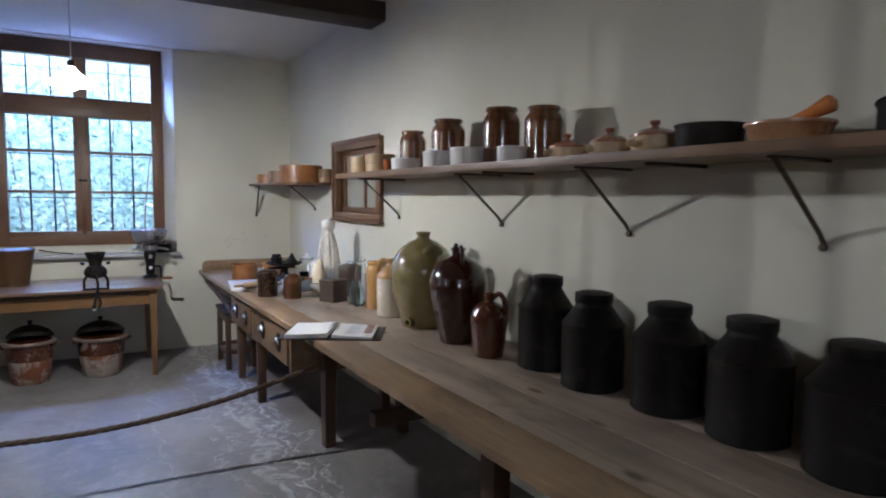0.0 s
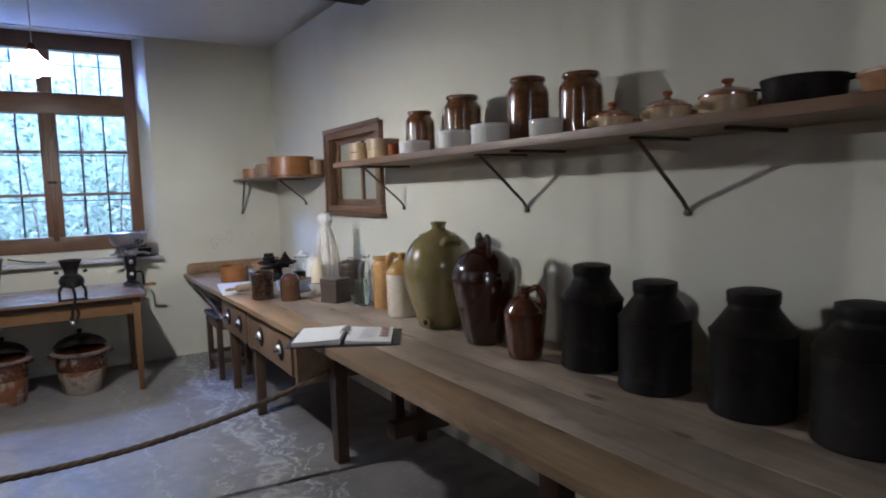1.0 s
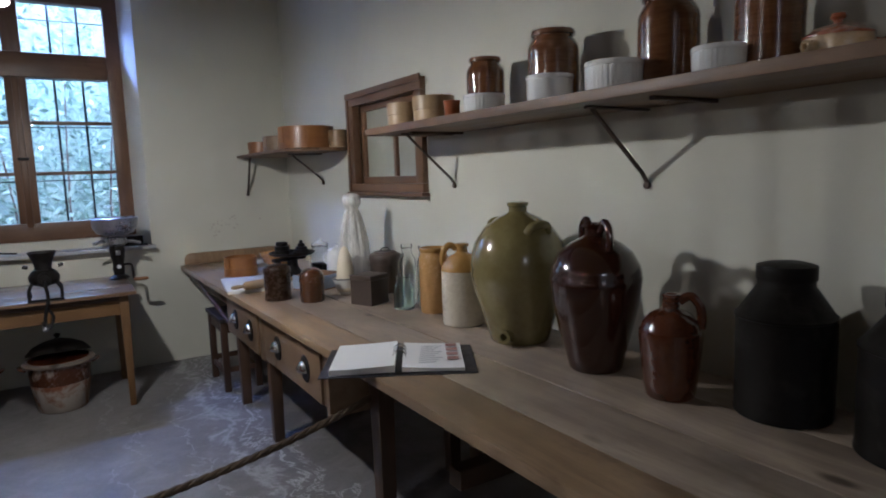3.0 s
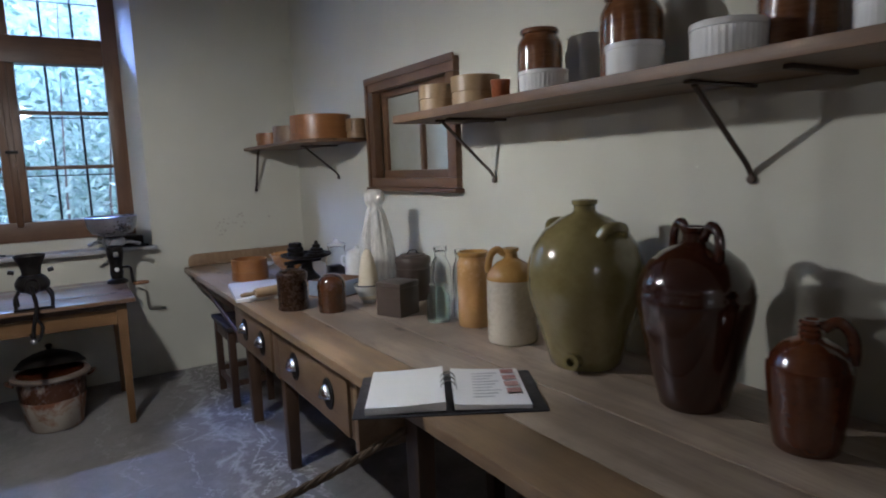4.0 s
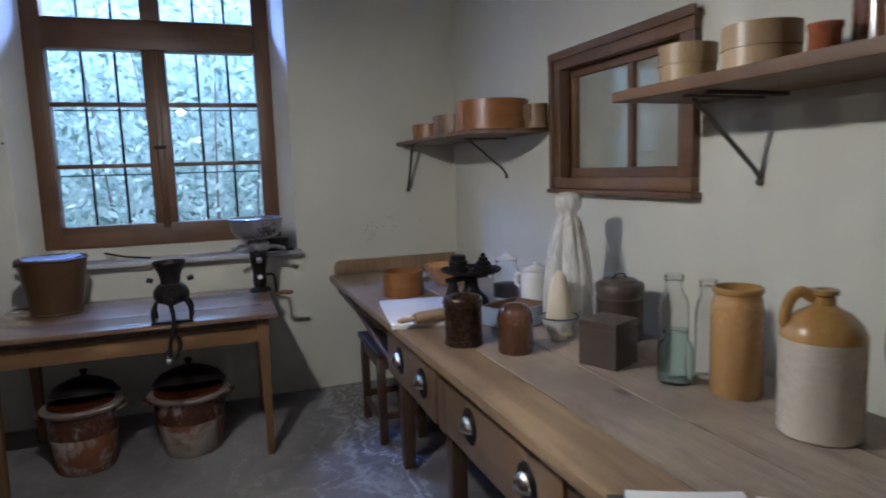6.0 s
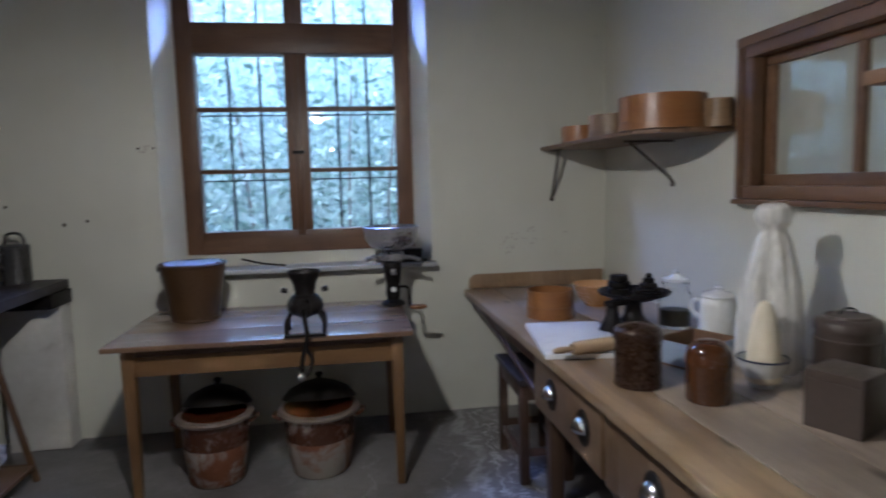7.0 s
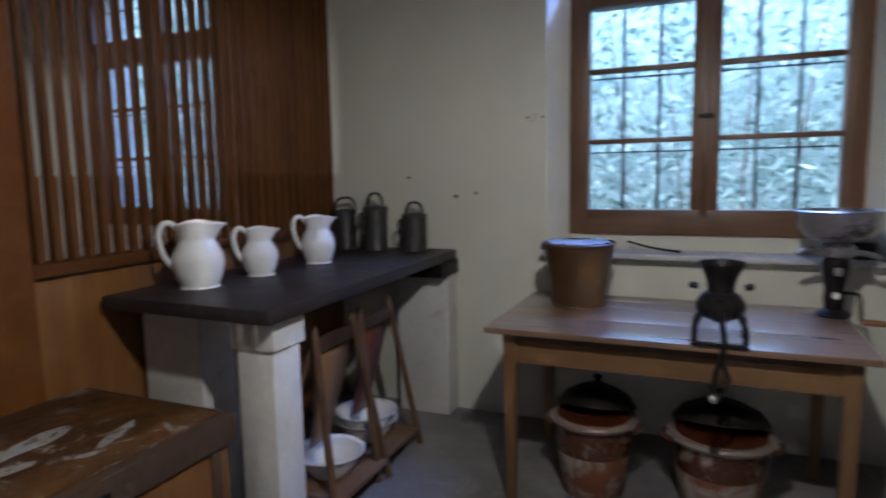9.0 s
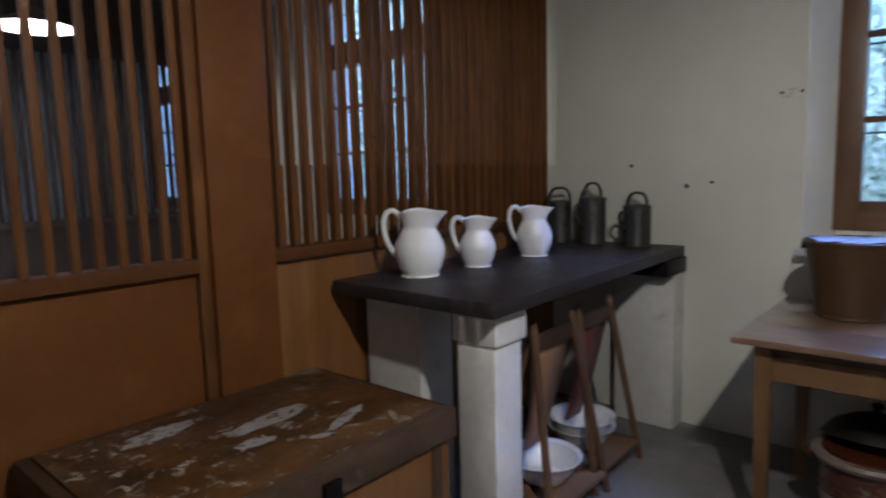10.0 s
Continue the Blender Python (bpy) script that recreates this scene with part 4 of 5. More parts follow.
tray = thing("wooden_tray", pose(1.405, 4.72, B, 0, 0, 25), "small open wooden box painted blue-grey outside", "box")
for lo, hi, mt in (((-0.12, -0.10, 0), (0.12, 0.10, 0.008), SHELF), ((-0.12, -0.10, 0.008), (-0.108, 0.10, 0.085), BLUEPAINT), ((0.108, -0.10, 0.008), (0.12, 0.10, 0.085), SHELF), ((-0.108, -0.10, 0.008), (0.108, -0.088, 0.085), BLUEPAINT), ((-0.108, 0.088, 0.008), (0.108, 0.10, 0.085), SHELF)):
    part("side" if hi[2] > 0.01 else "base", box(lo, hi, 0.002), mt, tray)

slab = part("pastry_slab", box((-0.16, -0.26, 0), (0.16, 0.26, 0.02), 0.004), MARBLE, place=pose(1.095, 5.09, B, 0, 0, -8))
tagged(slab, "white marble pastry slab lying on the bench", "slab")
pin = thing("rolling_pin", pose(1.065, 4.835, B + 0.046, 0, 0, 12), "pale wooden rolling pin resting on the slab", "rolling pin")
part("roller", lathe([(0, -0.13), (0.020, -0.128), (0.025, -0.115), (0.026, 0), (0.025, 0.115), (0.020, 0.128), (0, 0.13)], 28), PINWOOD, pin, place=pose(0.05, 0, 0, 0, 90, 0))
for s in (-1, 1):
    part("handle", lathe([(0, 0), (0.008, 0.0), (0.011, 0.03), (0.012, 0.055), (0.007, 0.075), (0, 0.078)], 18, soft=2), PINWOOD, pin, place=pose(0.05 + s * 0.129, 0, 0, 0, 90 * s, 0))


def bent_box(name, place, r, h, material, label, lip=0.3, category="sieve", group=""):
    """A round bent-wood sieve or box: a tall hoop with a lower hoop lapped round it."""
    ob = thing(name, place, label, category, group)
    part("hoop", lathe([(r - 0.004, 0.004), (r, 0.004), (r, h), (r - 0.004, h), (r - 0.004, 0.004)], 56), material, ob)
    part("lower_hoop", lathe([(r + 0.0005, 0), (r + 0.004, 0), (r + 0.004, h * lip), (r + 0.0005, h * lip), (r + 0.0005, 0)], 56), material, ob)
    part("mesh_base", lathe([(0, h * lip * 0.5), (r - 0.003, h * lip * 0.5), (r - 0.003, h * lip * 0.5 + 0.002), (0, h * lip * 0.5 + 0.002)], 40), GREYBENT, ob)
    part("lap", box((r - 0.001, -0.03, h * lip + 0.01), (r + 0.0025, 0.03, h - 0.004), 0.001), material, ob)
    return ob


bent_box("flour_sieve", at(1.152, 5.566, B, 200), 0.108, 0.130, BENTWOOD, "round orange-brown bent-wood sieve", 0.42)
ob = part("china_plate", lathe([(0, 0.004), (0.06, 0.0), (0.065, 0.004), (0.10, 0.012), (0.135, 0.028), (0.134, 0.031), (0.098, 0.017), (0.06, 0.009), (0, 0.009)], 48), CHINA, place=at(1.285, 5.98, B))
tagged(ob, "shallow white china plate on the bench", "plate")
ob = part("mixing_bowl", lathe([(0, 0.003), (0.055, 0.0), (0.060, 0.006), (0.095, 0.045), (0.122, 0.10), (0.130, 0.112), (0.122, 0.113), (0.088, 0.048), (0.05, 0.014), (0, 0.012)], 52), BOWLWOOD, place=at(1.465, 5.76, B))
tagged(ob, "yellow-brown earthenware mixing bowl with pale inside", "bowl")

scales = thing("kitchen_scales", at(1.40, 5.20, B, 20), "black cast-iron kitchen scales with a flat pan", "scales")
part("base", lathe([(0, 0), (0.078, 0), (0.085, 0.008), (0.075, 0.03), (0.05, 0.055), (0.036, 0.08), (0.034, 0.12), (0.045, 0.14), (0, 0.145)], 40, soft=2), IRON, scales)
part("beam_arm", box((-0.15, -0.02, 0.118), (0.10, 0.02, 0.14), 0.005), IRON, scales)
part("pan", lathe([(0, 0.150), (0.12, 0.150), (0.145, 0.160), (0.150, 0.172), (0.145, 0.173), (0.118, 0.158), (0, 0.157)], 48), IRON, scales)
part("support", lathe([(0, 0.0), (0.05, 0.0), (0.054, 0.02), (0.03, 0.07), (0.02, 0.12), (0, 0.12)], 28), IRON, scales, place=at(-0.12, 0, 0))
for x, y, stack in ((-0.055, 0.03, ((0.050, 0.029), (0.047, 0.028), (0.038, 0.026))), (0.055, -0.03, ((0.062, 0.013), (0.050, 0.014), (0.038, 0.018), (0.024, 0.022), (0.012, 0.02)))):
    z = 0.1585
    for r, h in stack:
        m = at(1.40, 5.20, B, 20) @ at(x, y, z)
        tagged(part("iron_weight", lathe([(0, 0), (r - 0.003, 0), (r, 0.003), (r, h - 0.005), (r - 0.005, h - 0.0005), (0, h - 0.0005)], 32), IRON, place=m), "round black iron weight stacked on the scales", "weight", "weights on the scales")
        z += h


def storage_jar(x, y, r, h, label, material=ENAMEL):
    jar = thing("storage_jar", at(x, y, B, 130), label, "jar", "white lidded jars")
    part("body", lathe([(0, 0), (r - 0.006, 0), (r, 0.006), (r, h * 0.70), (r * 0.95, h * 0.78), (r * 0.86, h * 0.82)], 48), material, jar)
    part("lid", lathe([(r * 0.92, h * 0.822), (r * 0.92, h * 0.85), (r * 0.75, h * 0.90), (r * 0.25, h * 0.935), (r * 0.2, h * 0.95), (r * 0.24, h * 0.98), (r * 0.15, h), (0, h)], 44), material, jar)
    part("handle", loop(0.006, [(r * 0.95, 0, h * 0.74), (r * 1.35, 0, h * 0.72), (r * 1.4, 0, h * 0.55), (r * 0.98, 0, h * 0.46)], flat=1.3), material, jar)
    return jar


storage_jar(1.595, 4.90, 0.068, 0.228, "white enamel lidded jar with a side handle")
glass_lid = glass_jar(1.60, 5.22, 0.070, 0.20, 0.052, CLEAR, "clear glass storage jar half full")
tagged(part("jar_filling", lathe([(0, 0.012), (0.064, 0.013), (0.0645, 0.08), (0, 0.086)], 36), GREYTIN, place=at(1.60, 5.22, B)), "grey-green dried filling inside a glass jar", "filling")
tagged(part("jar_stopper", lathe([(0, 0.0), (0.056, 0.0), (0.058, 0.012), (0.03, 0.018), (0.012, 0.03), (0.016, 0.042), (0, 0.046)], 32), CHINA, place=at(1.60, 5.22, B + 0.2005)), "white china stopper on a glass jar", "stopper")

# open ring binder
binder = thing("ring_binder", pose(1.103, 3.116, B, 0, 0, -29.4), "open ring binder with printed pages on the bench", "binder")
part("cover", box((-0.262, -0.165, 0), (-0.03, 0.165, 0.004), 0.001), COVER, binder)
part("cover", box((0.03, -0.165, 0), (0.262, 0.165, 0.004), 0.001), COVER, binder)
part("spine", box((-0.0295, -0.165, 0), (0.0295, 0.165, 0.003), 0.001), COVER, binder)
for s, x0, x1, h in ((-1, -0.228, -0.012, 0.020), (1, 0.012, 0.220, 0.012)):
    bm = bmesh.new()
    n = 10
    rows = []
    for i in range(n + 1):
        f = i / n
        x = x0 + (x1 - x0) * f
        near = f if s < 0 else 1 - f
        rows.append([bm.verts.new((x, y, 0.0045 + h + 0.010 * near ** 2 + dz)) for y, dz in ((-0.148, -0.001), (0.148, 0.0))] + [bm.verts.new((x, y, 0.0045 + 0.004 * near)) for y in (0.148, -0.148)])
    for a, b in zip(rows, rows[1:]):
        for k in range(4):
            bm.faces.new((a[k], b[k], b[(k + 1) % 4], a[(k + 1) % 4]))
    bm.faces.new(rows[0])
    bm.faces.new(rows[-1][::-1])
    page = part("page_block", bm, PAPER, binder, "stack of white printed pages")
    if s > 0:
        for i in range(9):
            y = 0.10 - i * 0.024
            part("text_line", box((0.045, y - 0.003, 0.0205), (0.150 - 0.012 * (i % 3), y + 0.003, 0.0212), 0), INK, page)
        for i in range(4):
            y = 0.115 - i * 0.055
            part("picture", box((0.165, y - 0.018, 0.0195), (0.205, y + 0.018, 0.0204), 0), PICTURE, page)
for y in (-0.04, 0.0, 0.04):
    part("ring", loop(0.0018, [(-0.024, y, 0.02), (-0.018, y, 0.042), (0, y, 0.052), (0.018, y, 0.042), (0.024, y, 0.02)], flat=1), CHROME, binder)


# ---- things on the long shelf ----
def shelf_at(y, u, turn=0):
    return at(wall_x(y) - u, y, S, turn)


def bent_lidded(y, u, r, h, label):
    ob = thing("bent_wood_box", shelf_at(y, u, 210), label, "box", "bent-wood boxes on the shelf")
    part("body", lathe([(0, 0), (r, 0), (r, h * 0.46), (0, h * 0.46)], 48), PALEBENT, ob)
    part("lid", lathe([(r + 0.003, h * 0.47), (r + 0.003, h), (r - 0.001, h + 0.001), (r - 0.003, h - 0.002), (0, h - 0.002)], 48), PALEBENT, ob)
    return ob


bent_lidded(3.905, 0.27, 0.078, 0.105, "small pale bent-wood box with a lid")
bent_lidded(3.665, 0.25, 0.092, 0.110, "larger pale bent-wood box with a lid")
ob = part("small_jar", lathe([(0, 0), (0.030, 0), (0.033, 0.004), (0.033, 0.05), (0.036, 0.056), (0.036, 0.068), (0.028, 0.068), (0.027, 0.01), (0, 0.008)], 36), TERRALID, place=shelf_at(3.455, 0.29))
tagged(ob, "small red-brown glazed jar", "jar")


def tall_jar(y, u, r, h, label):
    ob = thing("salt_glazed_jar", shelf_at(y, u), label, "jar", "brown jars on the shelf")
    ribs = [(r * (1 + (0.012 if k % 2 else 0)), h * (0.05 + 0.045 * k)) for k in range(16)]
    part("body", lathe([(0, 0), (r * 0.94, 0), (r, h * 0.02)] + ribs + [(r * 0.98, h * 0.79), (r * 0.86, h * 0.87), (r * 0.78, h * 0.90), (r * 0.77, h * 0.925), (r * 0.70, h * 0.93), (r * 0.68, h * 0.4), (0, h * 0.38)], 56), JARGLAZE, ob)
    part("rim", lathe([(r * 0.77, h * 0.924), (r * 0.86, h * 0.935), (r * 0.88, h * 0.965), (r * 0.84, h), (r * 0.70, h), (r * 0.69, h * 0.925)], 56), JARGLAZE, ob)
    return ob


tall_jar(3.40, 0.155, 0.079, 0.240, "small brown salt-glazed jar with a rolled rim")
tall_jar(2.985, 0.155, 0.092, 0.266, "ribbed brown salt-glazed jar with a rolled rim")
tall_jar(2.483, 0.16, 0.088, 0.270, "tall brown salt-glazed jar with a rolled rim")
tall_jar(2.182, 0.15, 0.083, 0.242, "brown salt-glazed jar beside lidded pots")


def ramekin(y, u, r, h, label, flutes=True):
    ob = thing("ramekin", shelf_at(y, u), label, "ramekin", "white ramekins")
    w = (lambda a, z: 1 + 0.012 * math.cos(36 * a)) if flutes else None
    part("wall", lathe([(0, 0), (r * 0.93, 0), (r * 0.95, 0.004), (r * 0.97, h * 0.80)], 144 if flutes else 48, wobble=w), CHINA, ob)
    part("rim", lathe([(r * 0.97, h * 0.80), (r, h * 0.82), (r, h * 0.97), (r * 0.98, h), (r * 0.93, h), (r * 0.90, h * 0.1), (0, h * 0.08)], 48), CHINA, ob)
    return ob


ramekin(3.215, 0.30, 0.082, 0.062, "low fluted white china ramekin")
ramekin(2.845, 0.30, 0.080, 0.080, "plain white china ramekin", False)
ramekin(2.575, 0.29, 0.088, 0.082, "large fluted white china souffle dish")
ramekin(2.235, 0.28, 0.067, 0.066, "small fluted white china ramekin")


def lidded_pot(y, r, h, label):
    ob = thing("lidded_pot", shelf_at(y, 0.17, 165), label, "pot", "cream lidded pots")
    part("body", lathe([(0, 0), (r * 0.92, 0), (r, 0.008), (r * 1.02, h * 0.5), (r * 0.98, h * 0.95), (r, h), (r * 0.9, h), (0, h * 0.9)], 48), CREAMPOT, ob)
    part("lid", lathe([(r * 1.03, h), (r * 1.03, h + 0.005), (r * 0.7, h + 0.022), (r * 0.25, h + 0.030), (r * 0.14, h + 0.033), (r * 0.14, h + 0.040), (r * 0.24, h + 0.046), (r * 0.2, h + 0.055), (0, h + 0.057)], 44), TERRALID, ob, "terracotta-red glazed lid")
    part("lug", lathe([(0.006, 0), (0.015, 0), (0.011, 0.010), (0.014, 0.020), (0.011, 0.025), (0.007, 0.023), (0.005, 0)], 20), CREAMPOT, ob, place=pose(r * 1.0, 0, h * 0.6, 0, 90, 0))
    part("lug", lathe([(0.006, 0), (0.015, 0), (0.011, 0.010), (0.014, 0.020), (0.011, 0.025), (0.007, 0.023), (0.005, 0)], 20), TERRALID, ob, place=pose(-r * 0.75, r * 0.7, h * 0.6, 0, -90, -45))
    return ob


lidded_pot(2.005, 0.073, 0.052, "small cream pot with a red lid")
lidded_pot(1.768, 0.074, 0.056, "cream pot with a red lid and lugs")
lidded_pot(1.553, 0.081, 0.062, "largest cream pot with a red lid")

dish = thing("casserole_dish", shelf_at(1.318, 0.19), "black iron casserole dish with two lugs", "dish")
part("body", lathe([(0, 0), (0.092, 0), (0.099, 0.012), (0.104, 0.065), (0.108, 0.078), (0.102, 0.080), (0.096, 0.066), (0.09, 0.015), (0, 0.010)], 52), IRON, dish)
for s in (-1, 1):
    part("lug", loop(0.007, [(-0.02, s * 0.102, 0.062), (-0.016, s * 0.128, 0.066), (0.016, s * 0.128, 0.066), (0.02, s * 0.102, 0.062)]), IRON, dish)
pan = thing("earthenware_pan", shelf_at(1.062, 0.19), "wide orange-brown earthenware pan with a thick handle", "pan")
part("outside", lathe([(0, 0), (0.092, 0), (0.100, 0.010), (0.112, 0.048), (0.118, 0.052), (0.118, 0.060), (0.112, 0.062)], 56), PANCLAY, pan)
part("inside", lathe([(0.112, 0.062), (0.106, 0.056), (0.090, 0.014), (0, 0.012)], 56), ORANGE, pan, "orange glazed inside")
part("handle", lathe([(0, 0), (0.013, 0.0), (0.015, 0.02), (0.016, 0.055), (0.023, 0.095), (0.022, 0.115), (0, 0.124)], 24, soft=3), ORANGE, pan, "thick orange glazed handle", place=pose(-0.05, -0.03, 0.052, 66, 0, 12))
pot = thing("iron_pot", shelf_at(0.775, 0.20), "tall black iron pot", "pot")
part("body", lathe([(0, 0), (0.050, 0), (0.055, 0.01), (0.055, 0.075), (0.060, 0.085), (0.052, 0.086), (0.048, 0.02), (0, 0.015)], 40), IRON, pot)
part("handle", loop(0.005, [(0.0, 0.055, 0.07), (0.0, 0.06, 0.09), (0, 0, 0.105), (0, -0.06, 0.09), (0, -0.055, 0.07)]), IRON, pot)

# sieves on the corner shelf
bent_box("flour_sieve", at(1.470, 5.99, 1.608, 190), 0.098, 0.082, BENTWOOD, "small shallow orange bent-wood sieve", 0.2, group="sieves on the corner shelf")
bent_box("flour_sieve", at(1.515, 5.675, 1.608, 190), 0.118, 0.106, GREYBENT, "grey-brown bent-wood sieve on the shelf", 0.22, group="sieves on the corner shelf")
bent_box("flour_sieve", at(1.590, 5.335, 1.608, 190), 0.185, 0.145, BENTWOOD, "large orange-brown bent-wood sieve", 0.2, group="sieves on the corner shelf")
bent_box("flour_sieve", at(1.752, 5.165, 1.608, 190), 0.055, 0.115, GREYBENT, "narrow grey bent-wood hoop behind a larger sieve", 0.25, group="sieves on the corner shelf")

# ---- table under the window ----
T = 0.747
table = thing("side_table", at(-0.18, 5.885, 0), "plain wooden side table with a worn polished top", "table")
for k, (a, b) in enumerate(((-0.40, -0.13), (-0.13, 0.13), (0.13, 0.40))):
    part("top_board", box((-0.665, a + 0.0006, T - 0.024), (0.665, b - 0.0006, T), 0.004), TABLE_TOP, table)
part("apron", box((-0.56, -0.335, 0.596), (0.58, -0.31, T - 0.062), 0.003), TABLE_X, table)
part("apron_top", box((-0.56, -0.330, T - 0.062), (0.58, -0.312, T - 0.025), 0.001), LEG, table)
part("apron", box((-0.56, 0.31, 0.596), (0.58, 0.335, T - 0.025), 0.003), TABLE_X, table)
for x in (-0.575, 0.595):
    part("side_apron", box((x - 0.012, -0.30, 0.596), (x + 0.012, 0.30, T - 0.025), 0.003), TABLE, table)
    for y in (-0.322, 0.322):
        part("leg", box((x - 0.028, y - 0.028, 0), (x + 0.028, y + 0.028, T - 0.024), 0.004, taper=0.62), TABLE, table)

bucket = thing("bucket", at(-0.578, 6.03, T, 20), "brown metal bucket with a cloth over its top", "bucket")
part("body", lathe([(0, 0), (0.115, 0), (0.119, 0.004), (0.119, 0.010), (0.116, 0.014), (0.158, 0.272), (0.163, 0.276), (0.163, 0.284), (0.156, 0.285), (0.150, 0.265), (0.112, 0.02), (0, 0.015)], 52), BUCKETP, bucket)
part("rim", lathe([(0.160, 0.280), (0.167, 0.285), (0.160, 0.291), (0.155, 0.285), (0.160, 0.280)], 48), BUCKETP, bucket)
part("ear", lathe([(0, 0), (0.014, 0), (0.014, 0.010), (0, 0.012)], 14), IRON, bucket, place=pose(-0.158, 0, 0.268, 0, -90, 0))
bm = bmesh.new()
grid = [[bm.verts.new((0.27 * (i / 14 - 0.5), 0.27 * (j / 14 - 0.5), 0.291 + 0.010 * noise.noise((i * 0.35, j * 0.35, 2)))) for j in range(15)] for i in range(15)]
for i in range(14):
    for j in range(14):
        c = Vector((0.27 * ((i + 0.5) / 14 - 0.5), 0.27 * ((j + 0.5) / 14 - 0.5)))
        if c.length < 0.145:
            bm.faces.new((grid[i][j], grid[i + 1][j], grid[i + 1][j + 1], grid[i][j + 1]))
bmesh.ops.delete(bm, geom=[v for v in bm.verts if not v.link_faces], context="VERTS")
cloth = tagged(part("cloth", bm, BLUEPAINT, place=at(-0.578, 6.03, T, 20)), "crumpled blue-grey cloth lying over a bucket", "cloth")
md = cloth.modifiers.new("thick", "SOLIDIFY")
md.thickness = 0.003

minc = thing("meat_mincer", at(0.009, 5.56, T), "black cast-iron mincer on a stand with crank", "mincer")
part("hopper", lathe([(0.072, 0.285), (0.075, 0.280), (0.050, 0.225), (0.044, 0.19), (0.046, 0.175), (0.042, 0.175), (0.040, 0.195), (0.047, 0.228), (0.070, 0.283)], 36), IRON, minc)
part("body", lathe([(0, 0.085), (0.055, 0.088), (0.078, 0.11), (0.080, 0.14), (0.065, 0.165), (0.046, 0.18), (0, 0.182)], 36, soft=2), IRON, minc)
part("barrel", lathe([(0, -0.09), (0.035, -0.09), (0.042, -0.07), (0.045, 0.06), (0.03, 0.08), (0, 0.08)], 28), IRON, minc, place=pose(0, 0, 0.125, 90, 0, 0))
for s in (-1, 1):
    part("wing_nut", lathe([(0, 0), (0.012, 0), (0.012, 0.028), (0.006, 0.03), (0, 0.03)], 14), IRON, minc, place=pose(s * 0.075, 0, 0.195, 0, s * 75, 0))
    for y in (-0.06, 0.06):
        part("leg", tube([(s * 0.062, y * 0.6, 0.10), (s * 0.082, y, 0.06), (s * 0.080, y * 1.1, 0.004)], 0.009, 8, soft=3), IRON, minc)
part("foot_bar", box((-0.092, -0.085, 0.0), (0.092, -0.062, 0.012), 0.003), IRON, minc)
part("crank", tube([(0, -0.10, 0.12), (0.004, -0.135, 0.10), (0.012, -0.14, 0.02), (-0.01, -0.15, -0.08), (-0.015, -0.16, -0.14)], 0.010, 8, soft=4), IRON, minc)
part("clamp", tube([(0.0, -0.13, -0.03), (0.03, -0.15, -0.09), (0.0, -0.16, -0.15), (-0.03, -0.15, -0.11)], 0.008, 8, soft=4), IRON, minc)
part("crank_knob", lathe([(0, 0), (0.013, 0.004), (0.015, 0.03), (0.010, 0.05), (0, 0.052)], 16, soft=2), STEEL, minc, place=pose(-0.015, -0.165, -0.15, 80, 0, 0))

sep = thing("cream_separator", at(0.441, 6.13, T), "table cream separator with a steel bowl and crank", "separator")
part("foot", lathe([(0, 0), (0.062, 0), (0.066, 0.006), (0.055, 0.018), (0.034, 0.03), (0, 0.032)], 32), IRON, sep)
part("column", lathe([(0, 0.028), (0.034, 0.03), (0.040, 0.07), (0.036, 0.11), (0.042, 0.14), (0.050, 0.20), (0.046, 0.235), (0, 0.24)], 32), IRON, sep)
part("collar", lathe([(0, 0.238), (0.05, 0.238), (0.066, 0.25), (0.066, 0.285), (0.05, 0.30), (0, 0.30)], 36), STEEL, sep)
part("spout", tube([(-0.04, -0.01, 0.275), (-0.10, -0.02, 0.27), (-0.145, -0.03, 0.255)], 0.012, 10, soft=3), STEEL, sep)
part("spout", tube([(0.04, 0.0, 0.262), (0.10, 0.01, 0.258), (0.155, 0.01, 0.240)], 0.012, 10, soft=3), STEEL, sep)
part("milk_bowl", lathe([(0, 0.302), (0.06, 0.305), (0.115, 0.325), (0.142, 0.365), (0.146, 0.40), (0.150, 0.425), (0.156, 0.430), (0.150, 0.434), (0.144, 0.425), (0.138, 0.37), (0.11, 0.332), (0, 0.312)], 52), STEEL, sep, "round dull steel milk bowl")
part("tap", box((-0.014, -0.075, 0.175), (0.014, -0.05, 0.205), 0.004), STEEL, sep)
part("badge", lathe([(0, 0), (0.014, 0), (0.014, 0.003), (0, 0.004)], 16), CHINA, sep, place=pose(0, -0.041, 0.09, 90, 0, 0))
part("crank", tube([(0.03, -0.02, 0.10), (0.075, -0.05, 0.10), (0.082, -0.06, 0.05), (0.085, -0.065, -0.005)], 0.008, 8, soft=4), IRON, sep)
part("crank_handle", lathe([(0, 0), (0.009, 0.0), (0.013, 0.02), (0.013, 0.07), (0.008, 0.09), (0, 0.092)], 18, soft=2), BENTWOOD, sep, "turned wooden crank handle", place=pose(0.085, -0.068, -0.005, 8, 90, 0))


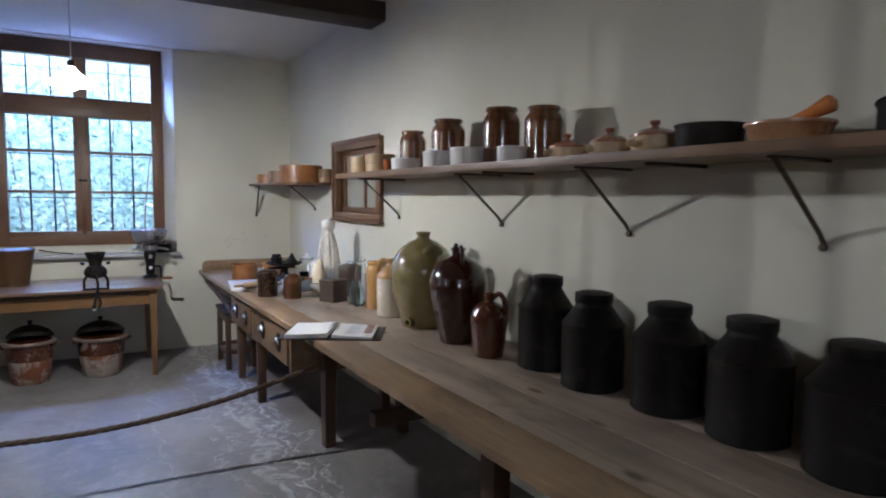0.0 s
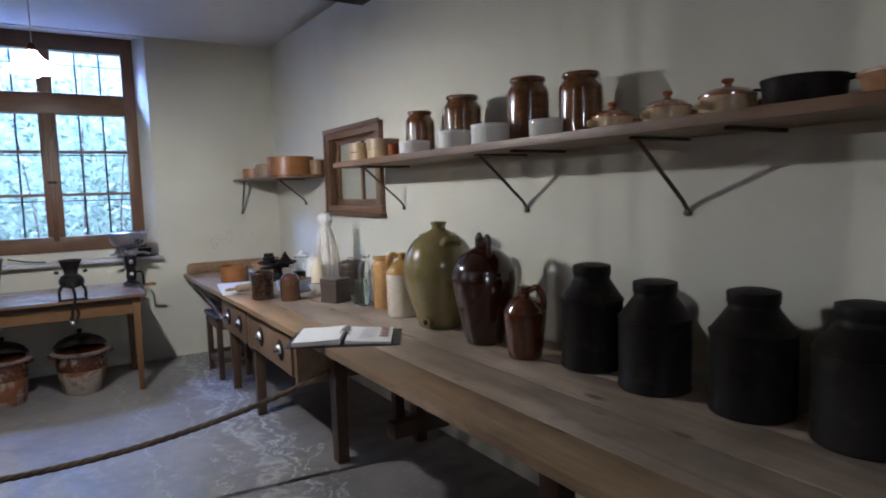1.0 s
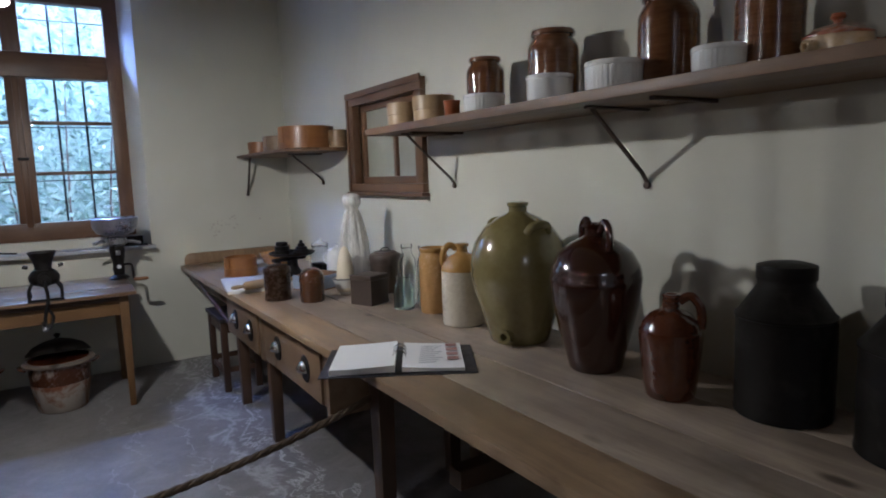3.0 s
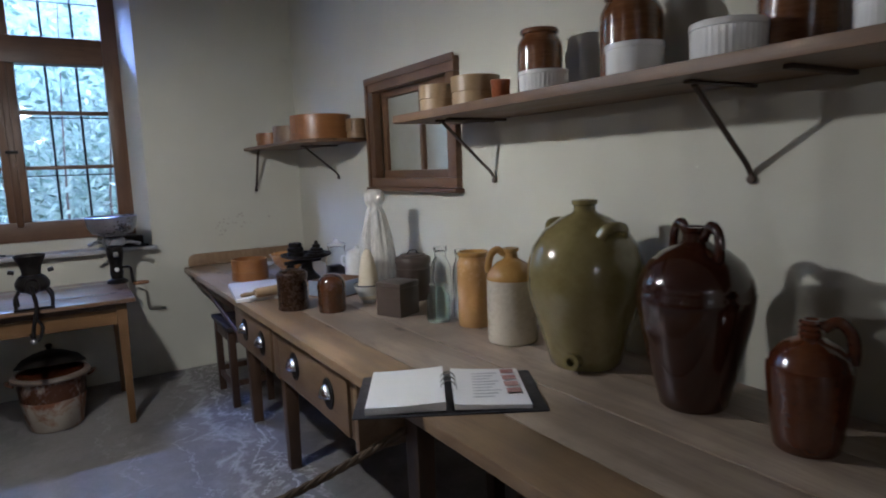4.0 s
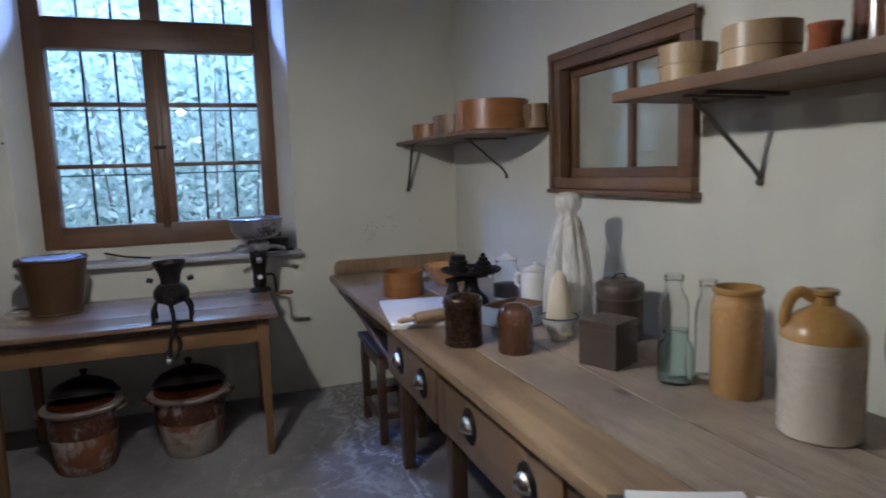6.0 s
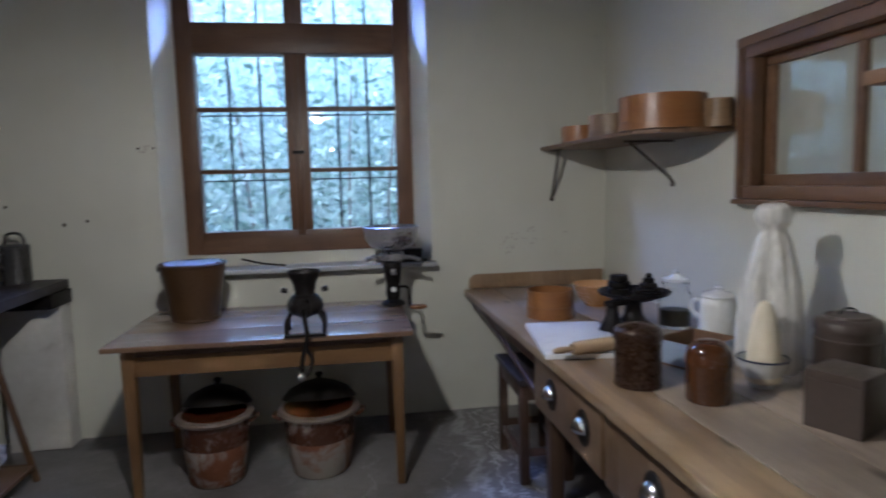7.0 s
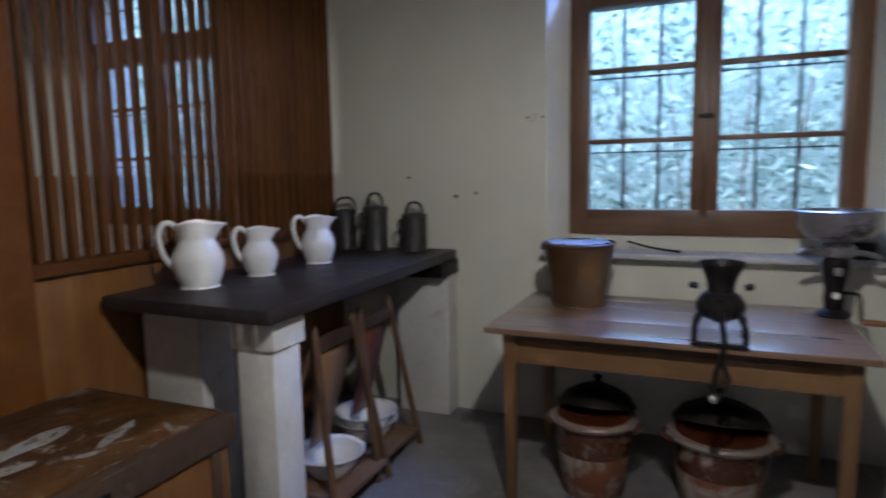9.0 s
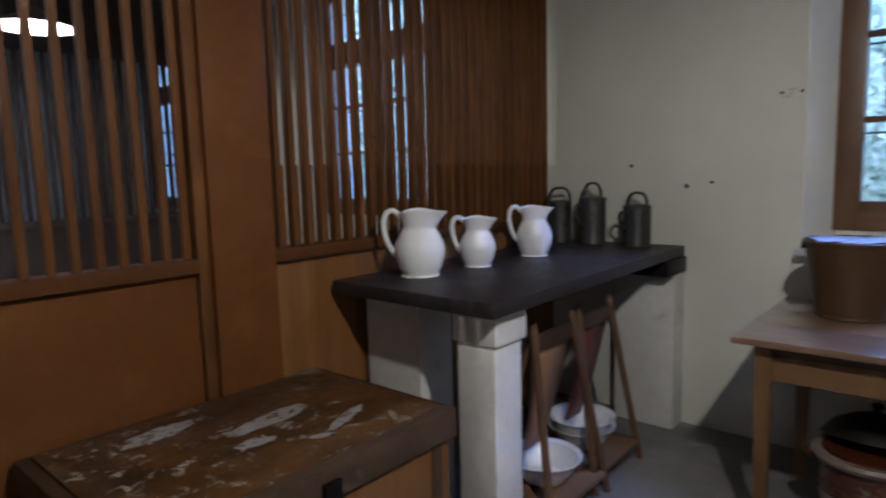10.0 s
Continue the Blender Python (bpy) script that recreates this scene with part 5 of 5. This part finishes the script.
def crock(x, y, rb, rt, h, label):
    ob = thing("earthenware_crock", at(x, y, 0), label, "crock", "crocks under the table")
    wob = lambda a, z: 1 + 0.01 * math.sin(3 * a + x * 7)
    part("lower_body", lathe([(0, 0), (rb - 0.008, 0), (rb, 0.008), (rb + (rt - rb) * 0.55, h * 0.56)], 52, wobble=wob), CROCKLOW, ob, "bare flaking clay")
    part("upper_body", lathe([(rb + (rt - rb) * 0.55, h * 0.56), (rt - 0.012, h * 0.93)], 52, wobble=wob), CROCKTOP, ob)
    part("rim", lathe([(rt - 0.014, h * 0.92), (rt + 0.006, h * 0.93), (rt + 0.010, h * 0.965), (rt, h), (rt - 0.022, h)], 52), CROCKRIM, ob, "thick pale worn rim")
    part("inside", lathe([(rt - 0.022, h), (rt - 0.03, h * 0.95), (rb - 0.012, 0.03), (0, 0.025)], 48), BROWN, ob)
    for s in (-1, 1):
        part("handle", loop(0.012, [(s * (rt - 0.01), -0.05, h * 0.86), (s * (rt + 0.020), -0.03, h * 0.90), (s * (rt + 0.022), 0.03, h * 0.90), (s * (rt - 0.01), 0.05, h * 0.86)]), CROCKTOP, ob)
    part("cover", lathe([(0, h - 0.012), (rt - 0.028, h - 0.012), (rt - 0.028, h + 0.003), (0, h + 0.003)], 44), RUSSET, ob, "flat brown glazed cover")
    lid = part("hood", lathe([(rt * 0.97, 0.0), (rt * 0.95, 0.012), (rt * 0.75, 0.055), (rt * 0.40, 0.085), (0.02, 0.098), (0, 0.098), (0, 0.092), (rt * 0.38, 0.080), (rt * 0.72, 0.05), (rt * 0.94, 0.0)], 44), BLACKTIN, ob, "black domed metal hood pushed back", pose(0, 0.075, h + 0.012, -14, 0, 0))
    part("knob", lathe([(0, 0.096), (0.012, 0.096), (0.012, 0.106), (0.022, 0.118), (0.014, 0.13), (0, 0.132)], 20), IRON, lid)
    return ob


crock(-0.462, 5.785, 0.128, 0.172, 0.335, "large red clay crock with flaking glaze")
crock(0.032, 5.80, 0.140, 0.192, 0.325, "large brown and white crusted clay crock")

# things on the window sill
rod = part("iron_tool", tube([(-0.42, 6.52, 0.99), (-0.30, 6.48, 0.965), (-0.16, 6.42, 0.955)], 0.006, 8, soft=3), IRON)
tagged(rod, "thin iron tool lying on the sill", "tool")
scr = thing("metal_tray", at(0.56, 6.46, 0.945), "dark crumpled metal tray on the window sill", "tray")
part("base", prism([(-0.10, -0.05), (0.11, -0.05), (0.12, 0.05), (-0.08, 0.055)], 0, 0.008, 0.002), IRON, scr)
part("block", prism([(-0.06, -0.03), (0.08, -0.04), (0.09, 0.03), (-0.03, 0.045)], 0.008, 0.075, 0.012), IRON, scr)

# ---- slate table, jugs and cans ----
D = 0.93
st = thing("slate_table", at(0, 0, 0), "heavy dark slate slab on white masonry piers", "table")
part("slab", prism([(-2.085, 4.785), (-1.311, 4.768), (-1.345, 6.445), (-2.085, 6.445)], D - 0.052, D, 0.010), SLATE, st)
part("pier", box((-1.522, 4.845, 0), (-1.366, 5.00, 0.77), 0.012), WHITEWASH, st, "whitewashed masonry pier")
part("pier_cap", box((-1.532, 4.835, 0.77), (-1.352, 5.012, D - 0.053), 0.008), WHITEWASH, st)
part("pier", box((-2.084, 4.95, 0), (-1.79, 5.14, D - 0.053), 0.012), WHITEWASH, st, "whitewashed masonry pier")
part("pier", box((-1.66, 6.31, 0), (-1.345, 6.445, 0.80), 0.012), WHITEWASH, st, "whitewashed masonry pier")
part("bearer", box((-1.60, 6.20, 0.80), (-1.335, 6.445, D - 0.053), 0.006), IRON, st, "dark stone bearer under the slab")


def jug(x, y, r, h, turn, label):
    ob = thing("china_jug", at(x, y, D, turn), label, "jug", "white jugs on the slate table")
    lip = h * 0.86

    def mouth(a, z):
        k = max(0, (z - 0.74 * h) / (0.26 * h))
        c = math.cos(a)
        return 1 + k * (0.55 * max(0, c) ** 5 - 0.04 * abs(math.sin(a)))
    bm = lathe([(0, 0.0), (r * 0.72, 0), (r * 0.76, 0.004), (r * 0.74, 0.010), (r * 0.88, h * 0.16), (r, h * 0.36), (r * 0.98, h * 0.5), (r * 0.80, h * 0.66), (r * 0.68, h * 0.74), (r * 0.66, h * 0.79), (r * 0.72, h * 0.88), (r * 0.80, h * 0.95),
                (r * 0.76, h * 0.945), (r * 0.66, h * 0.86), (r * 0.61, h * 0.78), (r * 0.7, h * 0.64), (r * 0.9, h * 0.45), (0, h * 0.08)], 60, soft=3, wobble=mouth)
    for v in bm.verts:
        k = max(0, (v.co.z - 0.74 * h) / (0.26 * h))
        a = math.atan2(v.co.y, v.co.x)
        v.co.z += k * h * (0.06 * max(0, math.cos(a)) ** 3 + 0.05 * max(0, -math.cos(a)) ** 2 + 0.12 * math.sin(a) ** 2)
    part("body", bm, CHINA, ob)
    part("handle", loop(0.0085, [(-r * 0.66, 0, h * 0.93), (-r * 1.02, 0, h * 1.04), (-r * 1.32, 0, h * 0.97), (-r * 1.40, 0, h * 0.78), (-r * 1.24, 0, h * 0.52), (-r * 1.0, 0, h * 0.36), (-r * 0.93, 0, h * 0.33)], flat=1.2), CHINA, ob)
    return ob


jug(-1.868, 5.05, 0.098, 0.246, 42, "large white china jug with a curled handle")
jug(-1.825, 5.36, 0.076, 0.200, 35, "small white china jug")
jug(-1.800, 5.76, 0.083, 0.222, 42, "middle-sized white china jug")


def water_can(x, y, r, h, turn, label):
    ob = thing("hot_water_can", at(x, y, D, turn), label, "can", "grey metal cans")
    part("body", lathe([(0, 0), (r, 0), (r + 0.002, 0.004), (r, 0.010), (r, h * 0.70), (r + 0.003, h * 0.705), (r + 0.003, h * 0.72), (r - 0.002, h * 0.73), (r - 0.004, h * 0.75), (0, h * 0.76)], 40), GREYTIN, ob)
    part("lid", lathe([(r + 0.001, h * 0.73), (r + 0.001, h * 0.75), (r * 0.5, h * 0.775), (0, h * 0.78)], 36), GREYTIN, ob)
    part("bail_handle", loop(0.007, [(0, -r, h * 0.68), (0, -r * 0.95, h * 0.86), (0, -r * 0.5, h * 0.975), (0, r * 0.5, h * 0.975), (0, r * 0.95, h * 0.86), (0, r, h * 0.68)], flat=1.5), GREYTIN, ob)
    part("side_handle", loop(0.006, [(-r, 0, h * 0.62), (-r - 0.035, 0, h * 0.64), (-r - 0.045, 0, h * 0.50), (-r, 0, h * 0.30)], flat=1.5), GREYTIN, ob)
    return ob


water_can(-1.985, 6.31, 0.064, 0.30, 150, "dark grey metal can with an upright handle")
water_can(-1.785, 6.31, 0.068, 0.325, 65, "tall grey metal can with a hoop handle")
water_can(-1.548, 6.33, 0.068, 0.272, 65, "short grey metal can with a hoop handle")


# folding wooden stands below the slate table
def folding_stand(x, y, label, canvas):
    ob = thing("folding_stand", at(x, y, 0, 0), label, "stand", "folding stands")
    for s in (-1, 1):
        part("front_leg", tube([(0.12, s * 0.215, 0.0), (0.0, s * 0.14, 0.74)], 0.016, 8), BLOCKWOOD, ob)
        part("back_leg", tube([(-0.26, s * 0.20, 0.0), (-0.02, s * 0.115, 0.70)], 0.014, 8), BLOCKWOOD, ob)
        part("finial", lathe([(0, 0), (0.016, 0.0), (0.012, 0.02), (0, 0.04)], 14), BLOCKWOOD, ob, place=pose(0, s * 0.14, 0.735))
        part("side_rail", box((-0.24, s * 0.195 - 0.012, 0.05), (0.12, s * 0.195 + 0.012, 0.095), 0.003), BLOCKWOOD, ob)
    part("top_rail", box((-0.012, -0.14, 0.655), (0.012, 0.14, 0.715), 0.004), STOOL, ob)
    part("shelf", box((-0.25, -0.185, 0.075), (0.13, 0.185, 0.095), 0.003), SHELF, ob)
    bm = bmesh.new()
    n = 8
    rows = [[bm.verts.new((-0.018 - 0.09 * (i / n) ** 1.5, w * (0.138 - 0.075 * i / n), 0.665 - 0.45 * i / n)) for w in (-1, 1)] for i in range(n + 1)]
    for a, b in zip(rows, rows[1:]):
        bm.faces.new((a[0], a[1], b[1], b[0]))
    sl = part("sling", bm, canvas, ob, "hanging brown sling")
    md = sl.modifiers.new("thick", "SOLIDIFY")
    md.thickness = 0.008
    return ob


folding_stand(-1.47, 5.715, "folding wooden stand with a dark red sling", DARKRED)
folding_stand(-1.45, 5.345, "folding wooden stand with a tan sling", LEATHER)


def basin(x, y, z, r, label):
    ob = thing("enamel_basin", at(x, y, z), label, "basin", "white basins")
    part("basin_body", lathe([(0, 0), (r * 0.55, 0), (r * 0.58, 0.006), (r * 0.82, 0.055), (r * 0.90, 0.085), (r, 0.095), (r, 0.099), (r * 0.88, 0.090), (r * 0.78, 0.055), (r * 0.5, 0.012), (0, 0.010)], 48), CHINA, ob)
    return ob


basin(-1.53, 5.715, 0.0955, 0.150, "white china basin on a folding stand")
basin(-1.50, 5.345, 0.0955, 0.155, "white china basin on the nearer stand")
basin(-1.53, 5.715, 0.135, 0.148, "second white basin stacked in another")

# ---- chest ----
chest = thing("wooden_chest", at(0, 0, 0), "worn brown wooden chest with paint-flaked lid", "chest")
part("body", box((-2.085, 3.735, 0.02), (-1.425, 4.68, 0.515), 0.006), CHESTSIDE, chest)
part("lid", box((-2.09, 3.715, 0.518), (-1.405, 4.70, 0.612), 0.010), CHESTEDGE, chest)
part("lid_panel", box((-2.06, 3.75, 0.611), (-1.44, 4.665, 0.620), 0.004), CHESTTOP, chest, "flaking painted lid board")
rng = random.Random(3)
for cx, cy, ln, wd, turn in ((-1.77, 4.28, 0.17, 0.050, 8), (-1.60, 4.43, 0.11, 0.026, 24), (-1.66, 4.16, 0.07, 0.03, -12), (-1.93, 4.02, 0.13, 0.055, 5), (-1.50, 4.52, 0.05, 0.012, 60), (-1.55, 4.30, 0.045, 0.016, -30)):
    rim = [(ln * rng.uniform(0.72, 1.0) * math.cos(a), wd * rng.uniform(0.6, 1.0) * math.sin(a)) for a in (2 * math.pi * k / 18 for k in range(18))]
    part("paint_patch", prism(rim, 0.6198, 0.6208, 0), OLDPAINT, chest, "scraped pale paint", pose(cx, cy, 0, 0, 0, 90 + turn))
part("hasp", prism([(-1.404, 4.18), (-1.390, 4.18), (-1.390, 4.235), (-1.404, 4.235)], 0.47, 0.575, 0.004), IRON, chest, "dark iron hasp")
part("lock_plate", box((-1.4245, 4.165, 0.40), (-1.415, 4.25, 0.50), 0.002), IRON, chest)
for y in (3.80, 4.62):
    part("corner_band", box((-1.4245, y - 0.02, 0.02), (-1.417, y + 0.02, 0.513), 0.002), CHESTEDGE, chest)
part("plinth", box((-2.08, 3.73, 0.0), (-1.43, 4.685, 0.02), 0.002), CHESTEDGE, chest)

# ---- rope barrier ----
bm = bmesh.new()
N = 170
rope_pts = []
for i in range(N + 1):
    f = i / N
    x = 1.19 - 2.60 * f
    z = 0.285 + 0.225 * ((x + 0.16) / 1.35) ** 2 * (1 if x > -0.16 else 1.0)
    rope_pts.append(Vector((x, 3.5 + 0.02 * math.sin(3 * f), z)))
for strand in range(3):
    pts = []
    for i, p in enumerate(rope_pts):
        d = (rope_pts[min(i + 1, N)] - rope_pts[max(i - 1, 0)]).normalized()
        s1 = d.cross(Vector((0, 1, 0))).normalized()
        s2 = Vector((0, 1, 0))
        a = i * 2.1 / 3.2 + strand * 2 * math.pi / 3
        pts.append(p + 0.0075 * (math.cos(a) * s1 + math.sin(a) * s2))
    tube(pts, 0.0085, 7, bm)
tagged(part("barrier_rope", bm, ROPE), "thick twisted brown hemp rope slung across the room", "rope")
ring = tagged(part("rope_hook", tube([(1.19, 3.50, 0.52), (1.21, 3.505, 0.545), (1.225, 3.51, 0.53), (1.225, 3.51, 0.50)], 0.006, 8, soft=3), IRON), "small iron hook on the bench leg", "hook")

# marks on the window wall
for x, z, r in ((-1.345, 1.228, 0.011), (-1.225, 1.245, 0.009), (-1.635, 1.335, 0.009), (-0.93, 1.64, 0.008), (-0.85, 1.64, 0.007)):
    tagged(part("wall_plug", lathe([(0, 0), (r, 0), (r * 0.8, 0.006), (0, 0.006)], 12), RUST, place=pose(x, WALL_Y - 0.0005, z, 90, 0, 0)), "old rusty fixing in the plastered wall", "fixing", "wall fixings")

SCUFF = surf("scuffed_plaster", (0.46, 0.43, 0.36), (0.58, 0.54, 0.46), 30, 0.9)
rng = random.Random(21)
bm = bmesh.new()
for cx, cz, sx, sz, n in ((1.28, 1.06, 0.13, 0.05, 26), (1.18, 1.00, 0.05, 0.06, 10), (-0.9, 1.64, 0.05, 0.02, 8)):
    for _ in range(n):
        x, z, r = rng.gauss(cx, sx * 0.6), rng.gauss(cz, sz * 0.6), rng.uniform(0.003, 0.011)
        ring = [(x + r * rng.uniform(0.5, 1.5) * math.cos(a), WALL_Y - 0.0012, z + r * rng.uniform(0.4, 1.1) * math.sin(a)) for a in (2 * math.pi * k / 7 for k in range(7))]
        front = [bm.verts.new(p) for p in ring]
        back = [bm.verts.new((p[0], WALL_Y, p[2])) for p in ring]
        bm.faces.new(front)
        for k in range(7):
            bm.faces.new((front[k], front[(k + 1) % 7], back[(k + 1) % 7], back[k]))
tagged(part("plaster_scuff", bm, SCUFF), "small grey chips and scuffs in the plaster", "scuffs", kind="stuff")

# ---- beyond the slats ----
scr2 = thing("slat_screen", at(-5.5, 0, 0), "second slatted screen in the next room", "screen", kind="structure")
# near-black wood here: the screen's dimness is put into its colour
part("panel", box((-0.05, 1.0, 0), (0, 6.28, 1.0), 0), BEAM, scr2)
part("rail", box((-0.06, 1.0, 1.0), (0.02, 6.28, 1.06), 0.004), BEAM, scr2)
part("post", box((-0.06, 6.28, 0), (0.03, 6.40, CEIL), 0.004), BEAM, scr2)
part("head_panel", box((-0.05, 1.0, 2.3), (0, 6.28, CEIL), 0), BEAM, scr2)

# ---- outside ----
ground = part("ground", box((-60, 6.95, -0.6), (60, 90, -0.4), 0), EARTH)
tagged(ground, "bare earth outside the window", "ground", kind="structure")
tagged(part("backdrop", box((-16, 10.4, -0.4), (14, 10.6, 4.2), 0), FARLEAF), "pale hazy wall of distant foliage", "backdrop", kind="structure")
g = np.random.default_rng(5)
n = 43000
px = g.uniform(-8.5, 5.5, n)
pz = g.uniform(-0.4, 4.2, n)
py = 8.3 + g.uniform(0, 1.5, n) + 0.35 * np.sin(px * 2.1) + 0.12 * pz
keep = g.uniform(0, 1, n) > 0.72 * np.clip((pz - 1.9) / 1.6, 0, 1)
px, py, pz = px[keep], py[keep], pz[keep]
n = len(px)
ln = g.uniform(0.028, 0.07, n)
ax = g.normal(size=(n, 3)) * (1, 0.5, 0.8)
ax /= np.linalg.norm(ax, axis=1)[:, None]
up = g.normal(size=(n, 3))
sd = np.cross(ax, up)
sd /= np.linalg.norm(sd, axis=1)[:, None]
c = np.stack([px, py, pz], 1)
verts = np.concatenate([c - ax * ln[:, None], c + sd * ln[:, None] * 0.42, c + ax * ln[:, None], c - sd * ln[:, None] * 0.42], 1).reshape(-1, 3)
me = bpy.data.meshes.new("hedge_leaves")
me.from_pydata(verts.tolist(), [], [(4 * i, 4 * i + 1, 4 * i + 2, 4 * i + 3) for i in range(n)])
me.materials.append(LEAF)
hedge = tagged(new("hedge_leaves", me), "dense pale green shrubbery outside the window", "shrubs", kind="stuff")
stem = bmesh.new()
for i in range(26):
    x = -8 + i * 0.52 + g.uniform(-0.2, 0.2)
    tube([(x, 9.2, -0.4), (x + g.uniform(-0.2, 0.2), 9.1, 1.2), (x + g.uniform(-0.4, 0.4), 9.2, 3.2)], 0.02, 6, stem, soft=3, ends=0.006)
tagged(part("shrub_stems", stem, LEG), "thin dark stems among the shrubs", "shrubs", kind="stuff")

# ---- slats of the partitions ----
slat_me = finish("slat", box((-0.012, -0.011, 1.072), (0.012, 0.011, CEIL - 0.088), 0.002), SLAT)
deep_me = finish("slat", box((-0.0185, -0.0115, 1.072), (0.0185, 0.0115, CEIL - 0.088), 0.002), SLAT)
short_me = finish("short_slat", box((-0.056, -0.015, 1.072), (-0.042, 0.015, 1.37), 0.002), SLAT)


def slats(parent, name, mesh, ys, dx=0.0):
    for y in ys:
        ob = new(name, mesh)
        ob.parent = parent
        ob.location = (dx, y, 0)


slats(part_wall, "slat", slat_me, [y for y in (4.243 - 0.064 * i for i in range(100)) if min(abs(y - 1.667), abs(y + 1.067)) > 0.12], -0.025)
slats(part_wall, "slat", deep_me, [4.590 + 0.0638 * i for i in range(29)], -0.025)
slats(part_wall, "short_slat", short_me, [4.622 + 0.0638 * i for i in range(29)])
# far screen's slats, coloured near black to stand for the scant lamplight there
shaded_me = finish("slat", box((-0.014, -0.015, 1.05), (0.014, 0.015, 2.31), 0.002), BEAM)
slats(scr2, "slat", shaded_me, [1.04 + 0.06 * i for i in range(87)], -0.02)
